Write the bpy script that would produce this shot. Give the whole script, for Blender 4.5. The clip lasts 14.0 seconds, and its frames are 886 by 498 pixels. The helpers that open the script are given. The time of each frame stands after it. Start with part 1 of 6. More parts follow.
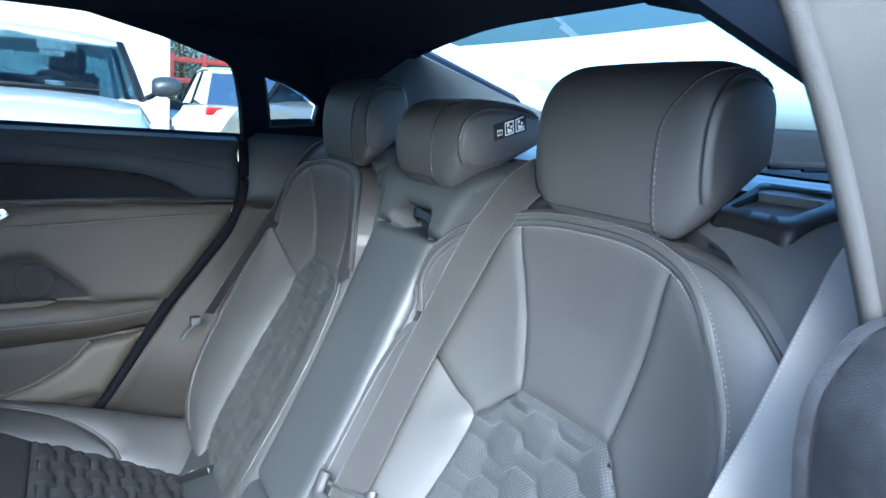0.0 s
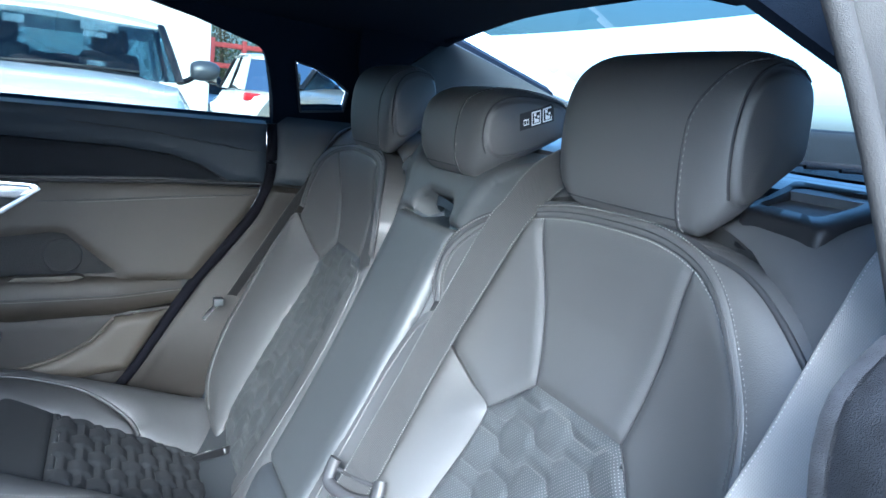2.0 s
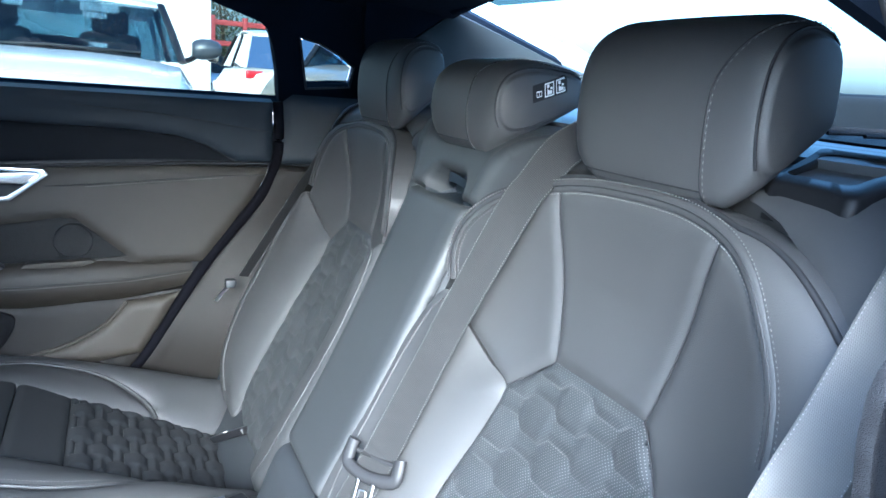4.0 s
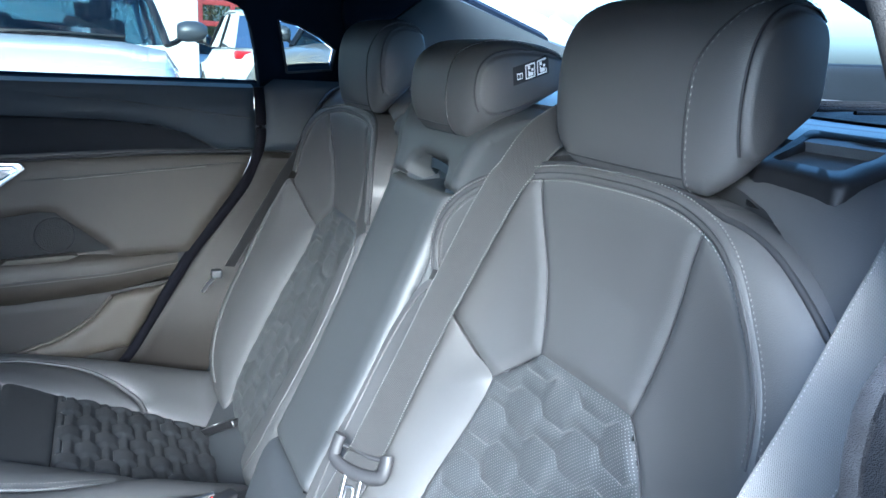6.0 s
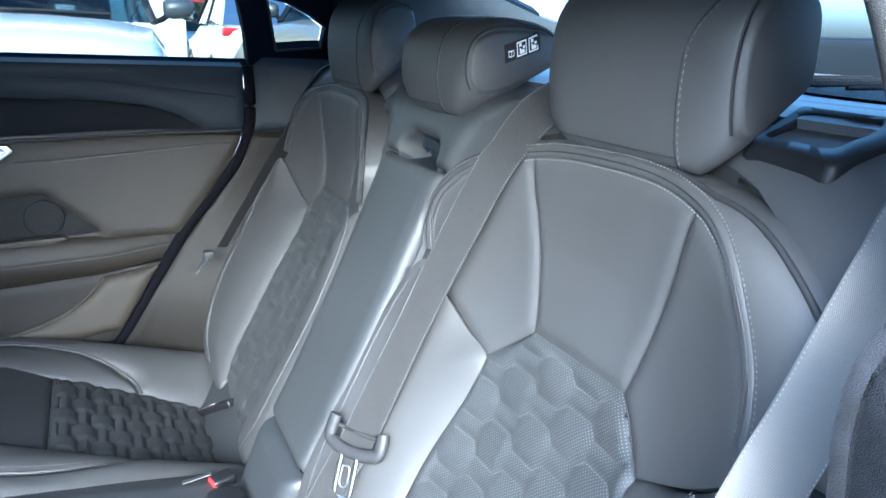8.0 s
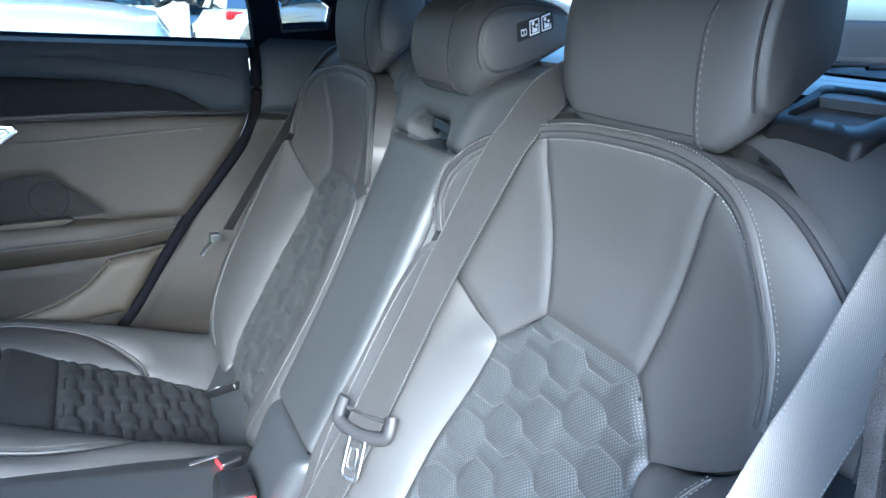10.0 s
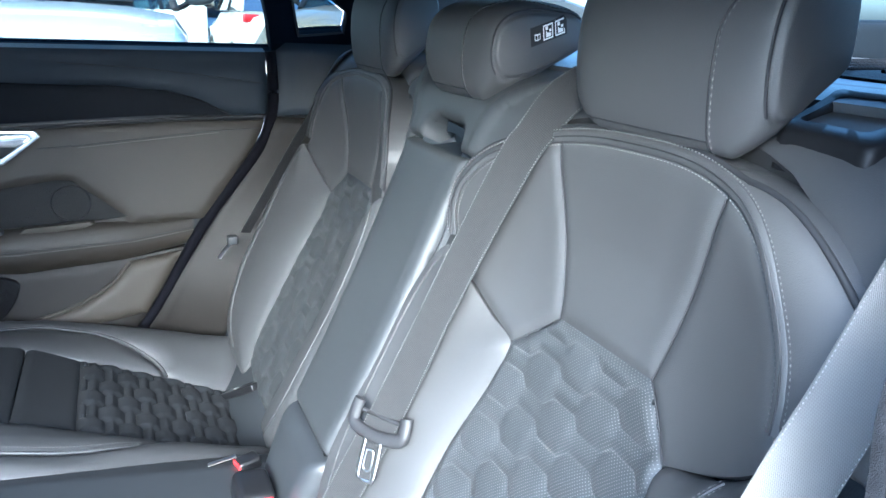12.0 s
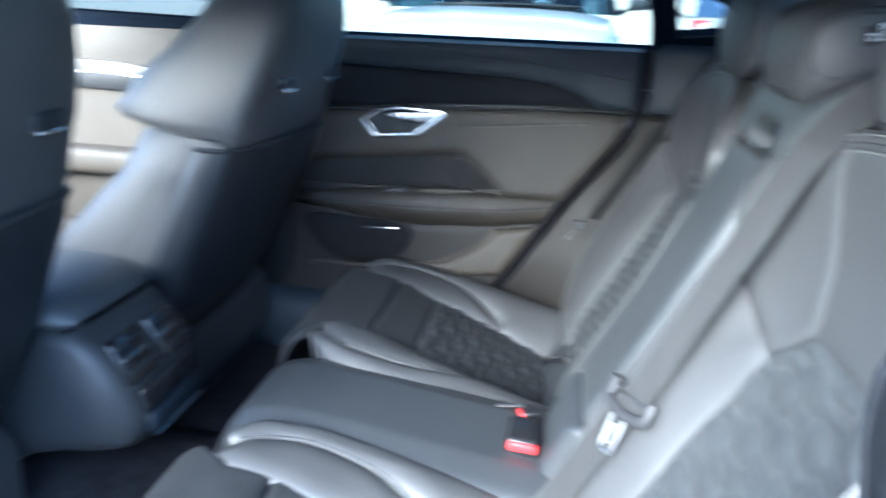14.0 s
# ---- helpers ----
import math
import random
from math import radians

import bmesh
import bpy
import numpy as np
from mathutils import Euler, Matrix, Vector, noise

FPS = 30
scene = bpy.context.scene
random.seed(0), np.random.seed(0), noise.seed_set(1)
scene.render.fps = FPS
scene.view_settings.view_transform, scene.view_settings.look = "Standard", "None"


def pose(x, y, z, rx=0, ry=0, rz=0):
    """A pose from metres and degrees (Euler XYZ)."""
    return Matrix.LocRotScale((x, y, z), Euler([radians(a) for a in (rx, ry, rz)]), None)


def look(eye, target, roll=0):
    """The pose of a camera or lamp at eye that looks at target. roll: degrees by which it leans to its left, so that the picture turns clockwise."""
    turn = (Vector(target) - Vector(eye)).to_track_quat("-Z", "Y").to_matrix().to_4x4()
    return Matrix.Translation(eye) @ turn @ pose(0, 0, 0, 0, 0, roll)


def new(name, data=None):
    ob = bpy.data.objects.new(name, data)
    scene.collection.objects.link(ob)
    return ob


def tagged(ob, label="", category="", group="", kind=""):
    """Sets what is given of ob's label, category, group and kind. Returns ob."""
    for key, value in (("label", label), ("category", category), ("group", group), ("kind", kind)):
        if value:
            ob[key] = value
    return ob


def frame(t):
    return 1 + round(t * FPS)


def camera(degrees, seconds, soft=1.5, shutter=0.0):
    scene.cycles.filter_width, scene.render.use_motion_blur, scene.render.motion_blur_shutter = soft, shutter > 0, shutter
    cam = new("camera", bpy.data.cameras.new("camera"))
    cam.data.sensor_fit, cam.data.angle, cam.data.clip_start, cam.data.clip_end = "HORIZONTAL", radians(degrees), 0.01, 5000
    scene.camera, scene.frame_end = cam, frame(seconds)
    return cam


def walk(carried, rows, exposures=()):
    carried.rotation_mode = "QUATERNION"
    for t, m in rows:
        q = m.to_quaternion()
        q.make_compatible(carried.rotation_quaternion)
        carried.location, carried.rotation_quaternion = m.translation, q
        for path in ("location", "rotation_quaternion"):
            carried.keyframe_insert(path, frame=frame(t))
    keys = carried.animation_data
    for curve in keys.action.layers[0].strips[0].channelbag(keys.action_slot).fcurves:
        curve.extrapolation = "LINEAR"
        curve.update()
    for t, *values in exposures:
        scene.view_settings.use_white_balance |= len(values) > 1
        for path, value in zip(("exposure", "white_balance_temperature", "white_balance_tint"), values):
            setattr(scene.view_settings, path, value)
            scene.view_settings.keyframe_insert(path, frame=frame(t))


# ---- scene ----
cam = camera(63.66, 14.0, shutter=0.5)
PATH = [
    (0, (-0.0402, -0.9149, 1.0700), (0.8868, 0.8233, 0.7249), 4.16),
    (0.5, (-0.0257, -0.9320, 1.0765), (0.8784, 0.8179, 0.7295), 5.15),
    (1, (-0.0271, -0.8989, 1.0755), (0.8535, 0.8628, 0.7275), 5.76),
    (1.5, (-0.0174, -0.9076, 1.0682), (0.8520, 0.8582, 0.7130), 6.01),
    (2, (-0.0212, -0.9079, 1.0641), (0.8291, 0.8637, 0.6923), 6.01),
    (2.5, (-0.0253, -0.9037, 1.0617), (0.8160, 0.8676, 0.6685), 5.70),
    (3, (-0.0251, -0.9022, 1.0618), (0.8119, 0.8670, 0.6506), 5.36),
    (5.5, (-0.0105, -0.8759, 1.0735), (0.8226, 0.8742, 0.5802), 3.30),
    (6, (0.0024, -0.8758, 1.0768), (0.8384, 0.8683, 0.5675), 3.02),
    (6.5, (0.0070, -0.8807, 1.0818), (0.8421, 0.8585, 0.5546), 2.78),
    (7, (0.0073, -0.8830, 1.0829), (0.8439, 0.8509, 0.5407), 2.58),
    (7.5, (0.0061, -0.8814, 1.0804), (0.8472, 0.8457, 0.5240), 2.51),
    (8, (0.0022, -0.8748, 1.0802), (0.8519, 0.8433, 0.5090), 2.56),
    (10.5, (-0.0045, -0.8649, 1.0704), (0.8275, 0.8484, 0.4601), 2.84),
    (11, (-0.0081, -0.8698, 1.0734), (0.8105, 0.8493, 0.4614), 2.63),
    (11.5, (-0.0074, -0.8721, 1.0779), (0.8004, 0.8530, 0.4683), 2.44),
    (12, (-0.0025, -0.8701, 1.0774), (0.7957, 0.8600, 0.4694), 2.33),
    (12.5, (-0.0094, -0.8726, 1.0794), (0.7687, 0.8683, 0.4763), 2.47),
    (13, (-0.0047, -0.8731, 1.0774), (0.7580, 0.8760, 0.4780), 2.83),
    (13.5, (0.0306, -0.9219, 1.0767), (0.5193, 0.9158, 0.4569), 2.88),
    (13.6, (0.0627, -0.9407, 1.0722), (0.4017, 0.9285, 0.4467), 2.67),
    (13.8, (0.1097, -0.9812, 1.0703), (0.1633, 0.9145, 0.4350), 2.44),
    (14, (0.1393, -0.9785, 1.0741), (-0.1640, 0.8928, 0.4368), 2.37),
]
walk(cam, [(t, look(eye, target, roll)) for t, eye, target, roll in PATH],
     exposures=((0.0, 4.32, 4400, 2), (14.0, 4.46, 4450, 2)))

# ---------------------------------------------------------------- light
world = bpy.data.worlds.new("world")
scene.world = world
world.use_nodes = True
wn = world.node_tree
sky = wn.nodes.new("ShaderNodeTexSky")
sky.sky_type = "NISHITA"
sky.sun_disc = False
SUN_EL, SUN_AZ = 24.0, 245.0        # azimuth: degrees from +x towards +y, of where the sun stands
sky.sun_elevation = radians(SUN_EL)
sky.sun_rotation = radians(90.0 - SUN_AZ)
sky.altitude = 50
sky.dust_density = 6.0
sky.air_density = 1.0
wn.links.new(sky.outputs["Color"], wn.nodes["Background"].inputs["Color"])
wn.nodes["Background"].inputs["Strength"].default_value = 0.14
sun_data = bpy.data.lights.new("sun", "SUN")
sun_data.energy, sun_data.angle, sun_data.color = 0.38, radians(45), (1.0, 0.69, 0.41)
sun = new("sun", sun_data)
sd = Vector((math.cos(radians(SUN_EL)) * math.cos(radians(SUN_AZ)), math.cos(radians(SUN_EL)) * math.sin(radians(SUN_AZ)), math.sin(radians(SUN_EL))))
sun.matrix_world = look(sd * 30, (0, 0, 0))

# ---------------------------------------------------------------- materials


def material(name, color, rough=0.5, metal=0.0, grain=0.0, grain_scale=900.0, tone=0.12, tone_scale=9.0, spec=0.5, sheen=0.0, coat=0.0):
    """A surface with two scales of variation: a soft change of tone and a fine relief."""
    m = bpy.data.materials.new(name)
    m.use_nodes = True
    nt = m.node_tree
    b = nt.nodes["Principled BSDF"]
    b.inputs["Metallic"].default_value = metal
    b.inputs["Specular IOR Level"].default_value = spec
    b.inputs["Sheen Weight"].default_value = sheen
    b.inputs["Coat Weight"].default_value = coat
    co = nt.nodes.new("ShaderNodeTexCoord")
    n1 = nt.nodes.new("ShaderNodeTexNoise")
    n1.inputs["Scale"].default_value = tone_scale
    n1.inputs["Detail"].default_value = 4
    nt.links.new(co.outputs["Object"], n1.inputs["Vector"])
    ramp = nt.nodes.new("ShaderNodeMapRange")
    ramp.inputs["From Min"].default_value, ramp.inputs["From Max"].default_value = 0.3, 0.7
    ramp.inputs["To Min"].default_value, ramp.inputs["To Max"].default_value = 1 - tone, 1 + tone
    nt.links.new(n1.outputs["Fac"], ramp.inputs["Value"])
    mul = nt.nodes.new("ShaderNodeVectorMath")
    mul.operation = "MULTIPLY"
    mul.inputs[0].default_value = color[:3]
    nt.links.new(ramp.outputs["Result"], mul.inputs[1])
    nt.links.new(mul.outputs["Vector"], b.inputs["Base Color"])
    rr = nt.nodes.new("ShaderNodeMapRange")
    rr.inputs["To Min"].default_value, rr.inputs["To Max"].default_value = max(rough - 0.07, 0.02), min(rough + 0.07, 1)
    nt.links.new(n1.outputs["Fac"], rr.inputs["Value"])
    nt.links.new(rr.outputs["Result"], b.inputs["Roughness"])
    if grain:
        n2 = nt.nodes.new("ShaderNodeTexVoronoi")
        n2.inputs["Scale"].default_value = grain_scale
        nt.links.new(co.outputs["Object"], n2.inputs["Vector"])
        bump = nt.nodes.new("ShaderNodeBump")
        bump.inputs["Strength"].default_value = grain
        bump.inputs["Distance"].default_value = 0.001
        nt.links.new(n2.outputs["Distance"], bump.inputs["Height"])
        nt.links.new(bump.outputs["Normal"], b.inputs["Normal"])
    return m


def perforated(name, color, dot, rough, pitch, radius):
    """Leather with rows of small holes, laid out by the panel's own flat pattern."""
    m = material(name, color, rough, grain=0.12, grain_scale=1200, tone=0.08)
    nt = m.node_tree
    b = nt.nodes["Principled BSDF"]
    uv = nt.nodes.new("ShaderNodeUVMap")
    mp = nt.nodes.new("ShaderNodeMapping")
    mp.inputs["Scale"].default_value = (1 / pitch, 1 / pitch, 1)
    mp.inputs["Rotation"].default_value = (0, 0, radians(45))
    nt.links.new(uv.outputs["UV"], mp.inputs["Vector"])
    v = nt.nodes.new("ShaderNodeTexVoronoi")
    v.voronoi_dimensions = "2D"
    v.inputs["Scale"].default_value = 1.0
    v.inputs["Randomness"].default_value = 0.0
    nt.links.new(mp.outputs["Vector"], v.inputs["Vector"])
    near = nt.nodes.new("ShaderNodeMapRange")
    near.interpolation_type = "SMOOTHSTEP"
    near.inputs["From Min"].default_value, near.inputs["From Max"].default_value = radius * 0.75, radius * 1.25
    near.inputs["To Min"].default_value, near.inputs["To Max"].default_value = 1.0, 0.0
    nt.links.new(v.outputs["Distance"], near.inputs["Value"])
    mix = nt.nodes.new("ShaderNodeMix")
    mix.data_type = "RGBA"
    old = b.inputs["Base Color"].links[0].from_socket
    nt.links.new(near.outputs["Result"], mix.inputs["Factor"])
    nt.links.new(old, mix.inputs["A"])
    mix.inputs["B"].default_value = (*dot, 1)
    nt.links.new(mix.outputs["Result"], b.inputs["Base Color"])
    return m


def woven(name, color, rough, pitch, depth=0.6, low=0.4, high=1.65, spec=0.5):
    """Belt webbing: fine slanted ribs along the strap's own pattern."""
    m = material(name, color, rough, tone=0.06, tone_scale=30, sheen=0.03, spec=spec)
    nt = m.node_tree
    b = nt.nodes["Principled BSDF"]
    uv = nt.nodes.new("ShaderNodeUVMap")
    mp = nt.nodes.new("ShaderNodeMapping")
    mp.inputs["Scale"].default_value = (1 / pitch, 1 / pitch, 1)
    mp.inputs["Rotation"].default_value = (0, 0, radians(38))
    nt.links.new(uv.outputs["UV"], mp.inputs["Vector"])
    w = nt.nodes.new("ShaderNodeTexWave")
    w.inputs["Scale"].default_value = 0.32
    w.inputs["Distortion"].default_value = 0.4
    nt.links.new(mp.outputs["Vector"], w.inputs["Vector"])
    ck = nt.nodes.new("ShaderNodeTexChecker")
    ck.inputs["Scale"].default_value = 1.0
    nt.links.new(mp.outputs["Vector"], ck.inputs["Vector"])
    add = nt.nodes.new("ShaderNodeMath")
    add.operation = "ADD"
    nt.links.new(w.outputs["Fac"], add.inputs[0])
    nt.links.new(ck.outputs["Fac"], add.inputs[1])
    bump = nt.nodes.new("ShaderNodeBump")
    bump.inputs["Strength"].default_value = depth
    bump.inputs["Distance"].default_value = 0.0006
    nt.links.new(add.outputs["Value"], bump.inputs["Height"])
    nt.links.new(bump.outputs["Normal"], b.inputs["Normal"])
    mr = nt.nodes.new("ShaderNodeMapRange")
    mr.inputs["From Max"].default_value = 2.0
    mr.inputs["To Min"].default_value, mr.inputs["To Max"].default_value = low, high
    nt.links.new(add.outputs["Value"], mr.inputs["Value"])
    mul = nt.nodes.new("ShaderNodeVectorMath")
    mul.operation = "MULTIPLY"
    old = b.inputs["Base Color"].links[0].from_socket
    nt.links.new(old, mul.inputs[0])
    nt.links.new(mr.outputs["Result"], mul.inputs[1])
    nt.links.new(mul.outputs["Vector"], b.inputs["Base Color"])
    return m


def glass(name, tint=(0.9, 0.95, 0.95), ior=1.45):
    """A pane: clear body with a real gloss."""
    m = bpy.data.materials.new(name)
    m.use_nodes = True
    nt = m.node_tree
    nt.nodes.remove(nt.nodes["Principled BSDF"])
    out = nt.nodes["Material Output"]
    tr = nt.nodes.new("ShaderNodeBsdfTransparent")
    tr.inputs["Color"].default_value = (*tint, 1)
    gl = nt.nodes.new("ShaderNodeBsdfGlossy")
    gl.inputs["Roughness"].default_value = 0.02
    fr = nt.nodes.new("ShaderNodeFresnel")
    fr.inputs["IOR"].default_value = ior
    mix = nt.nodes.new("ShaderNodeMixShader")
    nt.links.new(fr.outputs["Fac"], mix.inputs["Fac"])
    nt.links.new(tr.outputs["BSDF"], mix.inputs[1])
    nt.links.new(gl.outputs["BSDF"], mix.inputs[2])
    nt.links.new(mix.outputs["Shader"], out.inputs["Surface"])
    return m


LEATHER = material("leather", (0.037, 0.037, 0.038), 0.56, spec=0.62, grain=0.14, grain_scale=1100, tone=0.10, tone_scale=7)
LEATHER_CENTER = material("leather_center", (0.029, 0.031, 0.033), 0.52, spec=0.5, grain=0.14, grain_scale=1100, tone=0.08, tone_scale=7)
# darker leather: middle cushion, also foot and gap strip with shade in the colour
CUSHION_SHADE_LEATHER = material("cushion_shade_leather", (0.022, 0.024, 0.027), 0.5, spec=0.6, grain=0.14, grain_scale=1100, tone=0.10, tone_scale=7)
PERFORATED = perforated("perforated_leather", (0.026, 0.028, 0.030), (0.13, 0.13, 0.13), 0.46, 0.0029, 0.165)
SUEDE = material("suede", (0.015, 0.016, 0.018), 0.85, grain=0.3, grain_scale=1500, tone=0.18, tone_scale=25, spec=0.18, sheen=0.02)
THREAD = material("thread", (0.121, 0.121, 0.118), 0.7, grain=0.2, grain_scale=3000)
DARK_THREAD = material("dark_thread", (0.20, 0.20, 0.20), 0.7)
INLAY = material("inlay_fabric", (0.007, 0.008, 0.011), 0.7, spec=0.12, grain=0.2, grain_scale=900)
SEAM = material("seam_shadow_gap", (0.012, 0.012, 0.014), 0.7)
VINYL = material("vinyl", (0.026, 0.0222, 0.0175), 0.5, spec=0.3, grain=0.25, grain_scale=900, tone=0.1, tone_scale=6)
VINYL_DARK = material("dark_vinyl", (0.013, 0.018, 0.025), 0.5, spec=0.3, grain=0.25, grain_scale=900)
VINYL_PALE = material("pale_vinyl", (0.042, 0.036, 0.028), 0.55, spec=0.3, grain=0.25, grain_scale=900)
HEADLINER = material("headliner_fabric", (0.0045, 0.007, 0.013), 0.95, grain=0.4, grain_scale=1300, spec=0.05)
PLASTIC = material("black_plastic", (0.028, 0.030, 0.033), 0.42, grain=0.25, grain_scale=1500)
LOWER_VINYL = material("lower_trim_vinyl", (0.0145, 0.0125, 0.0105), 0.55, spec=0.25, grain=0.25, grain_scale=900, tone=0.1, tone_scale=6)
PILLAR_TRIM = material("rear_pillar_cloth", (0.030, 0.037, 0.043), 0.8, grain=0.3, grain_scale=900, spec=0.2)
GREY_PLASTIC = material("grey_plastic", (0.022, 0.022, 0.024), 0.5, spec=0.35, grain=0.15, grain_scale=1500)
PILLAR_GREY = material("pillar_grey", (0.016, 0.016, 0.017), 0.5, spec=0.3, grain=0.15, grain_scale=1500)
BUCKLE_BLACK = material("buckle_black", (0.009, 0.009, 0.010), 0.3)
GLOSS_BLACK = material("gloss_black", (0.012, 0.012, 0.013), 0.12)
RUBBER = material("rubber_seal", (0.004, 0.004, 0.006), 0.9, spec=0.08, grain=0.2, grain_scale=1200)
SEAL_GREY = material("grey_flocked_seal", (0.026, 0.026, 0.027), 0.85, grain=0.3, grain_scale=1500, spec=0.2)
FELT = material("felt", (0.014, 0.015, 0.018), 0.95, grain=0.5, grain_scale=1500, tone=0.25, tone_scale=90, spec=0.1)
CARPET = material("carpet", (0.018, 0.018, 0.02), 1.0, grain=1.0, grain_scale=350, tone=0.3, tone_scale=40, spec=0.1)
CHROME = material("satin_chrome", (0.72, 0.72, 0.71), 0.22, metal=1.0, tone=0.03)
STEEL = material("steel", (0.55, 0.55, 0.55), 0.3, metal=1.0, tone=0.05)
RED = material("red_plastic", (0.62, 0.02, 0.022), 0.4)
WEB = woven("belt_webbing", (0.019, 0.019, 0.0195), 0.8, 0.0015, 0.8, 0.25, 2.3, 0.15)
# lit copy of the webbing: skylight at the door opening put into the colour
WEB_LIT = woven("lit_belt_webbing", (0.105, 0.103, 0.101), 0.65, 0.0011, 0.3, 0.85, 1.15)
ICON_WHITE = material("printed_white", (0.75, 0.75, 0.75), 0.6)
TAG_BLACK = material("black_woven_tag", (0.010, 0.010, 0.011), 0.9, grain=0.3, grain_scale=2500)
SHELF_GREY = material("shelf_grey", (0.050, 0.054, 0.060), 0.5, spec=0.7, grain=0.25, grain_scale=900)
LEDGE_BLUE = material("ledge_dark", (0.009, 0.012, 0.016), 0.7, grain=0.25, grain_scale=900, spec=0.12)
SPEAKER_FIELD = material("speaker_field_cloth", (0.011, 0.011, 0.011), 0.65, spec=0.2, grain=0.5, grain_scale=420)
GUIDE_PLASTIC = material("guide_plastic", (0.008, 0.008, 0.009), 0.5, grain=0.12, grain_scale=1500, spec=0.25)
SHELL_BLACK = material("shell_black", (0.010, 0.012, 0.016), 0.45, grain=0.2, grain_scale=900)
CONSOLE_LID = material("console_lid_leather", (0.045, 0.050, 0.056), 0.5, spec=0.8, grain=0.14, grain_scale=1100)
SPEAKER_CLOTH = material("speaker_grille", (0.007, 0.007, 0.008), 0.7, spec=0.12, grain=0.9, grain_scale=420)
GLASS = glass("window_glass", (0.105, 0.125, 0.125))
REAR_GLASS = glass("rear_glass", (0.42, 0.47, 0.48))
REAR_TINT = glass("tinted_glass_band", (0.040, 0.052, 0.052), 1.12)
DEEP_GLASS = glass("deep_tinted_glass", (0.05, 0.07, 0.07))
CAR_GLASS = glass("dark_car_glass", (0.24, 0.35, 0.42))
WHITE_PAINT = material("white_car_paint", (0.80, 0.80, 0.79), 0.25, tone=0.02, coat=0.6)
SILVER_PAINT = material("silver_blue_paint", (0.34, 0.42, 0.52), 0.3, tone=0.04, coat=0.6)
MIRROR_CAP = material("mirror_cap", (0.055, 0.062, 0.072), 0.3, tone=0.05, coat=0.5)
BEIGE_PAINT = material("beige_paint", (0.25, 0.22, 0.16), 0.35, tone=0.04, coat=0.5)
BLACK_TRIM = material("black_trim", (0.008, 0.009, 0.011), 0.45)
TAIL_RED = material("tail_lamp_red", (0.55, 0.015, 0.02), 0.25, coat=0.6)
LAMP_CLEAR = material("lamp_clear", (0.6, 0.63, 0.66), 0.15, coat=0.6)
TYRE = material("tyre", (0.02, 0.02, 0.02), 0.85, grain=0.5, grain_scale=200)
ASPHALT = material("pale_concrete", (0.46, 0.41, 0.34), 0.95, grain=0.9, grain_scale=120, tone=0.25, tone_scale=1.2, spec=0.2)
WALL_GREY = material("pale_wall", (0.50, 0.46, 0.40), 0.9, grain=0.4, grain_scale=80, tone=0.2, tone_scale=1.5)
RENDER_WHITE = material("white_render", (0.78, 0.77, 0.74), 0.9, grain=0.3, grain_scale=60, tone=0.05, tone_scale=0.8)
RED_STEEL = material("red_painted_steel", (0.5, 0.06, 0.05), 0.5, tone=0.15)
BARK = material("bark", (0.11, 0.085, 0.06), 0.95, grain=0.9, grain_scale=60, tone=0.3)
LEAF = material("leaf", (0.055, 0.085, 0.025), 0.6, tone=0.4, tone_scale=3)
LEAF_DRY = material("dry_leaf", (0.13, 0.10, 0.04), 0.7, tone=0.4, tone_scale=3)

# ---------------------------------------------------------------- building helpers


def mesh_object(name, verts, faces, mat, parent=None, label="", smooth=True, uv=None, facing=None, sharp=None):
    me = bpy.data.meshes.new(name)
    me.from_pydata([tuple(map(float, v)) for v in verts], [], [tuple(map(int, f)) for f in faces])
    me.validate()
    if facing is not None:
        p = me.polygons[len(me.polygons) // 3]
        if p.normal.dot(Vector([float(c) for c in facing])) < 0:
            me.flip_normals()
    if uv is not None:
        layer = me.uv_layers.new(name="UVMap")
        idx = np.empty(len(me.loops), dtype=np.int32)
        me.loops.foreach_get("vertex_index", idx)
        layer.data.foreach_set("uv", np.asarray(uv, dtype=np.float32)[idx].ravel())
    me.materials.append(mat)
    me.polygons.foreach_set("use_smooth", [smooth] * len(me.polygons))
    if sharp is not None:
        me.set_sharp_from_angle(angle=radians(sharp))
    ob = new(name, me)
    if parent is not None:
        ob.parent = parent
    if label:
        ob["label"] = label
    return ob


def part(name, bm, mat, parent, label="", smooth=True, sharp=35):
    me = bpy.data.meshes.new(name)
    bmesh.ops.recalc_face_normals(bm, faces=bm.faces)
    bm.to_mesh(me)
    bm.free()
    me.materials.append(mat)
    me.polygons.foreach_set("use_smooth", [smooth] * len(me.polygons))
    if smooth:
        me.set_sharp_from_angle(angle=radians(sharp))
    ob = new(name, me)
    ob.parent = parent
    if label:
        ob["label"] = label
    return ob


def thing(name, label, category, at=(0, 0, 0), group="", kind=""):
    ob = new(name)
    ob.location = at
    ob.empty_display_size = 0.05
    return tagged(ob, label, category, group, kind)


def hang(ob, parent):
    """Parents ob, built in world places, under a thing that stands elsewhere."""
    ob.parent = parent
    ob.matrix_parent_inverse = Matrix.Translation(parent.location).inverted()
    return ob


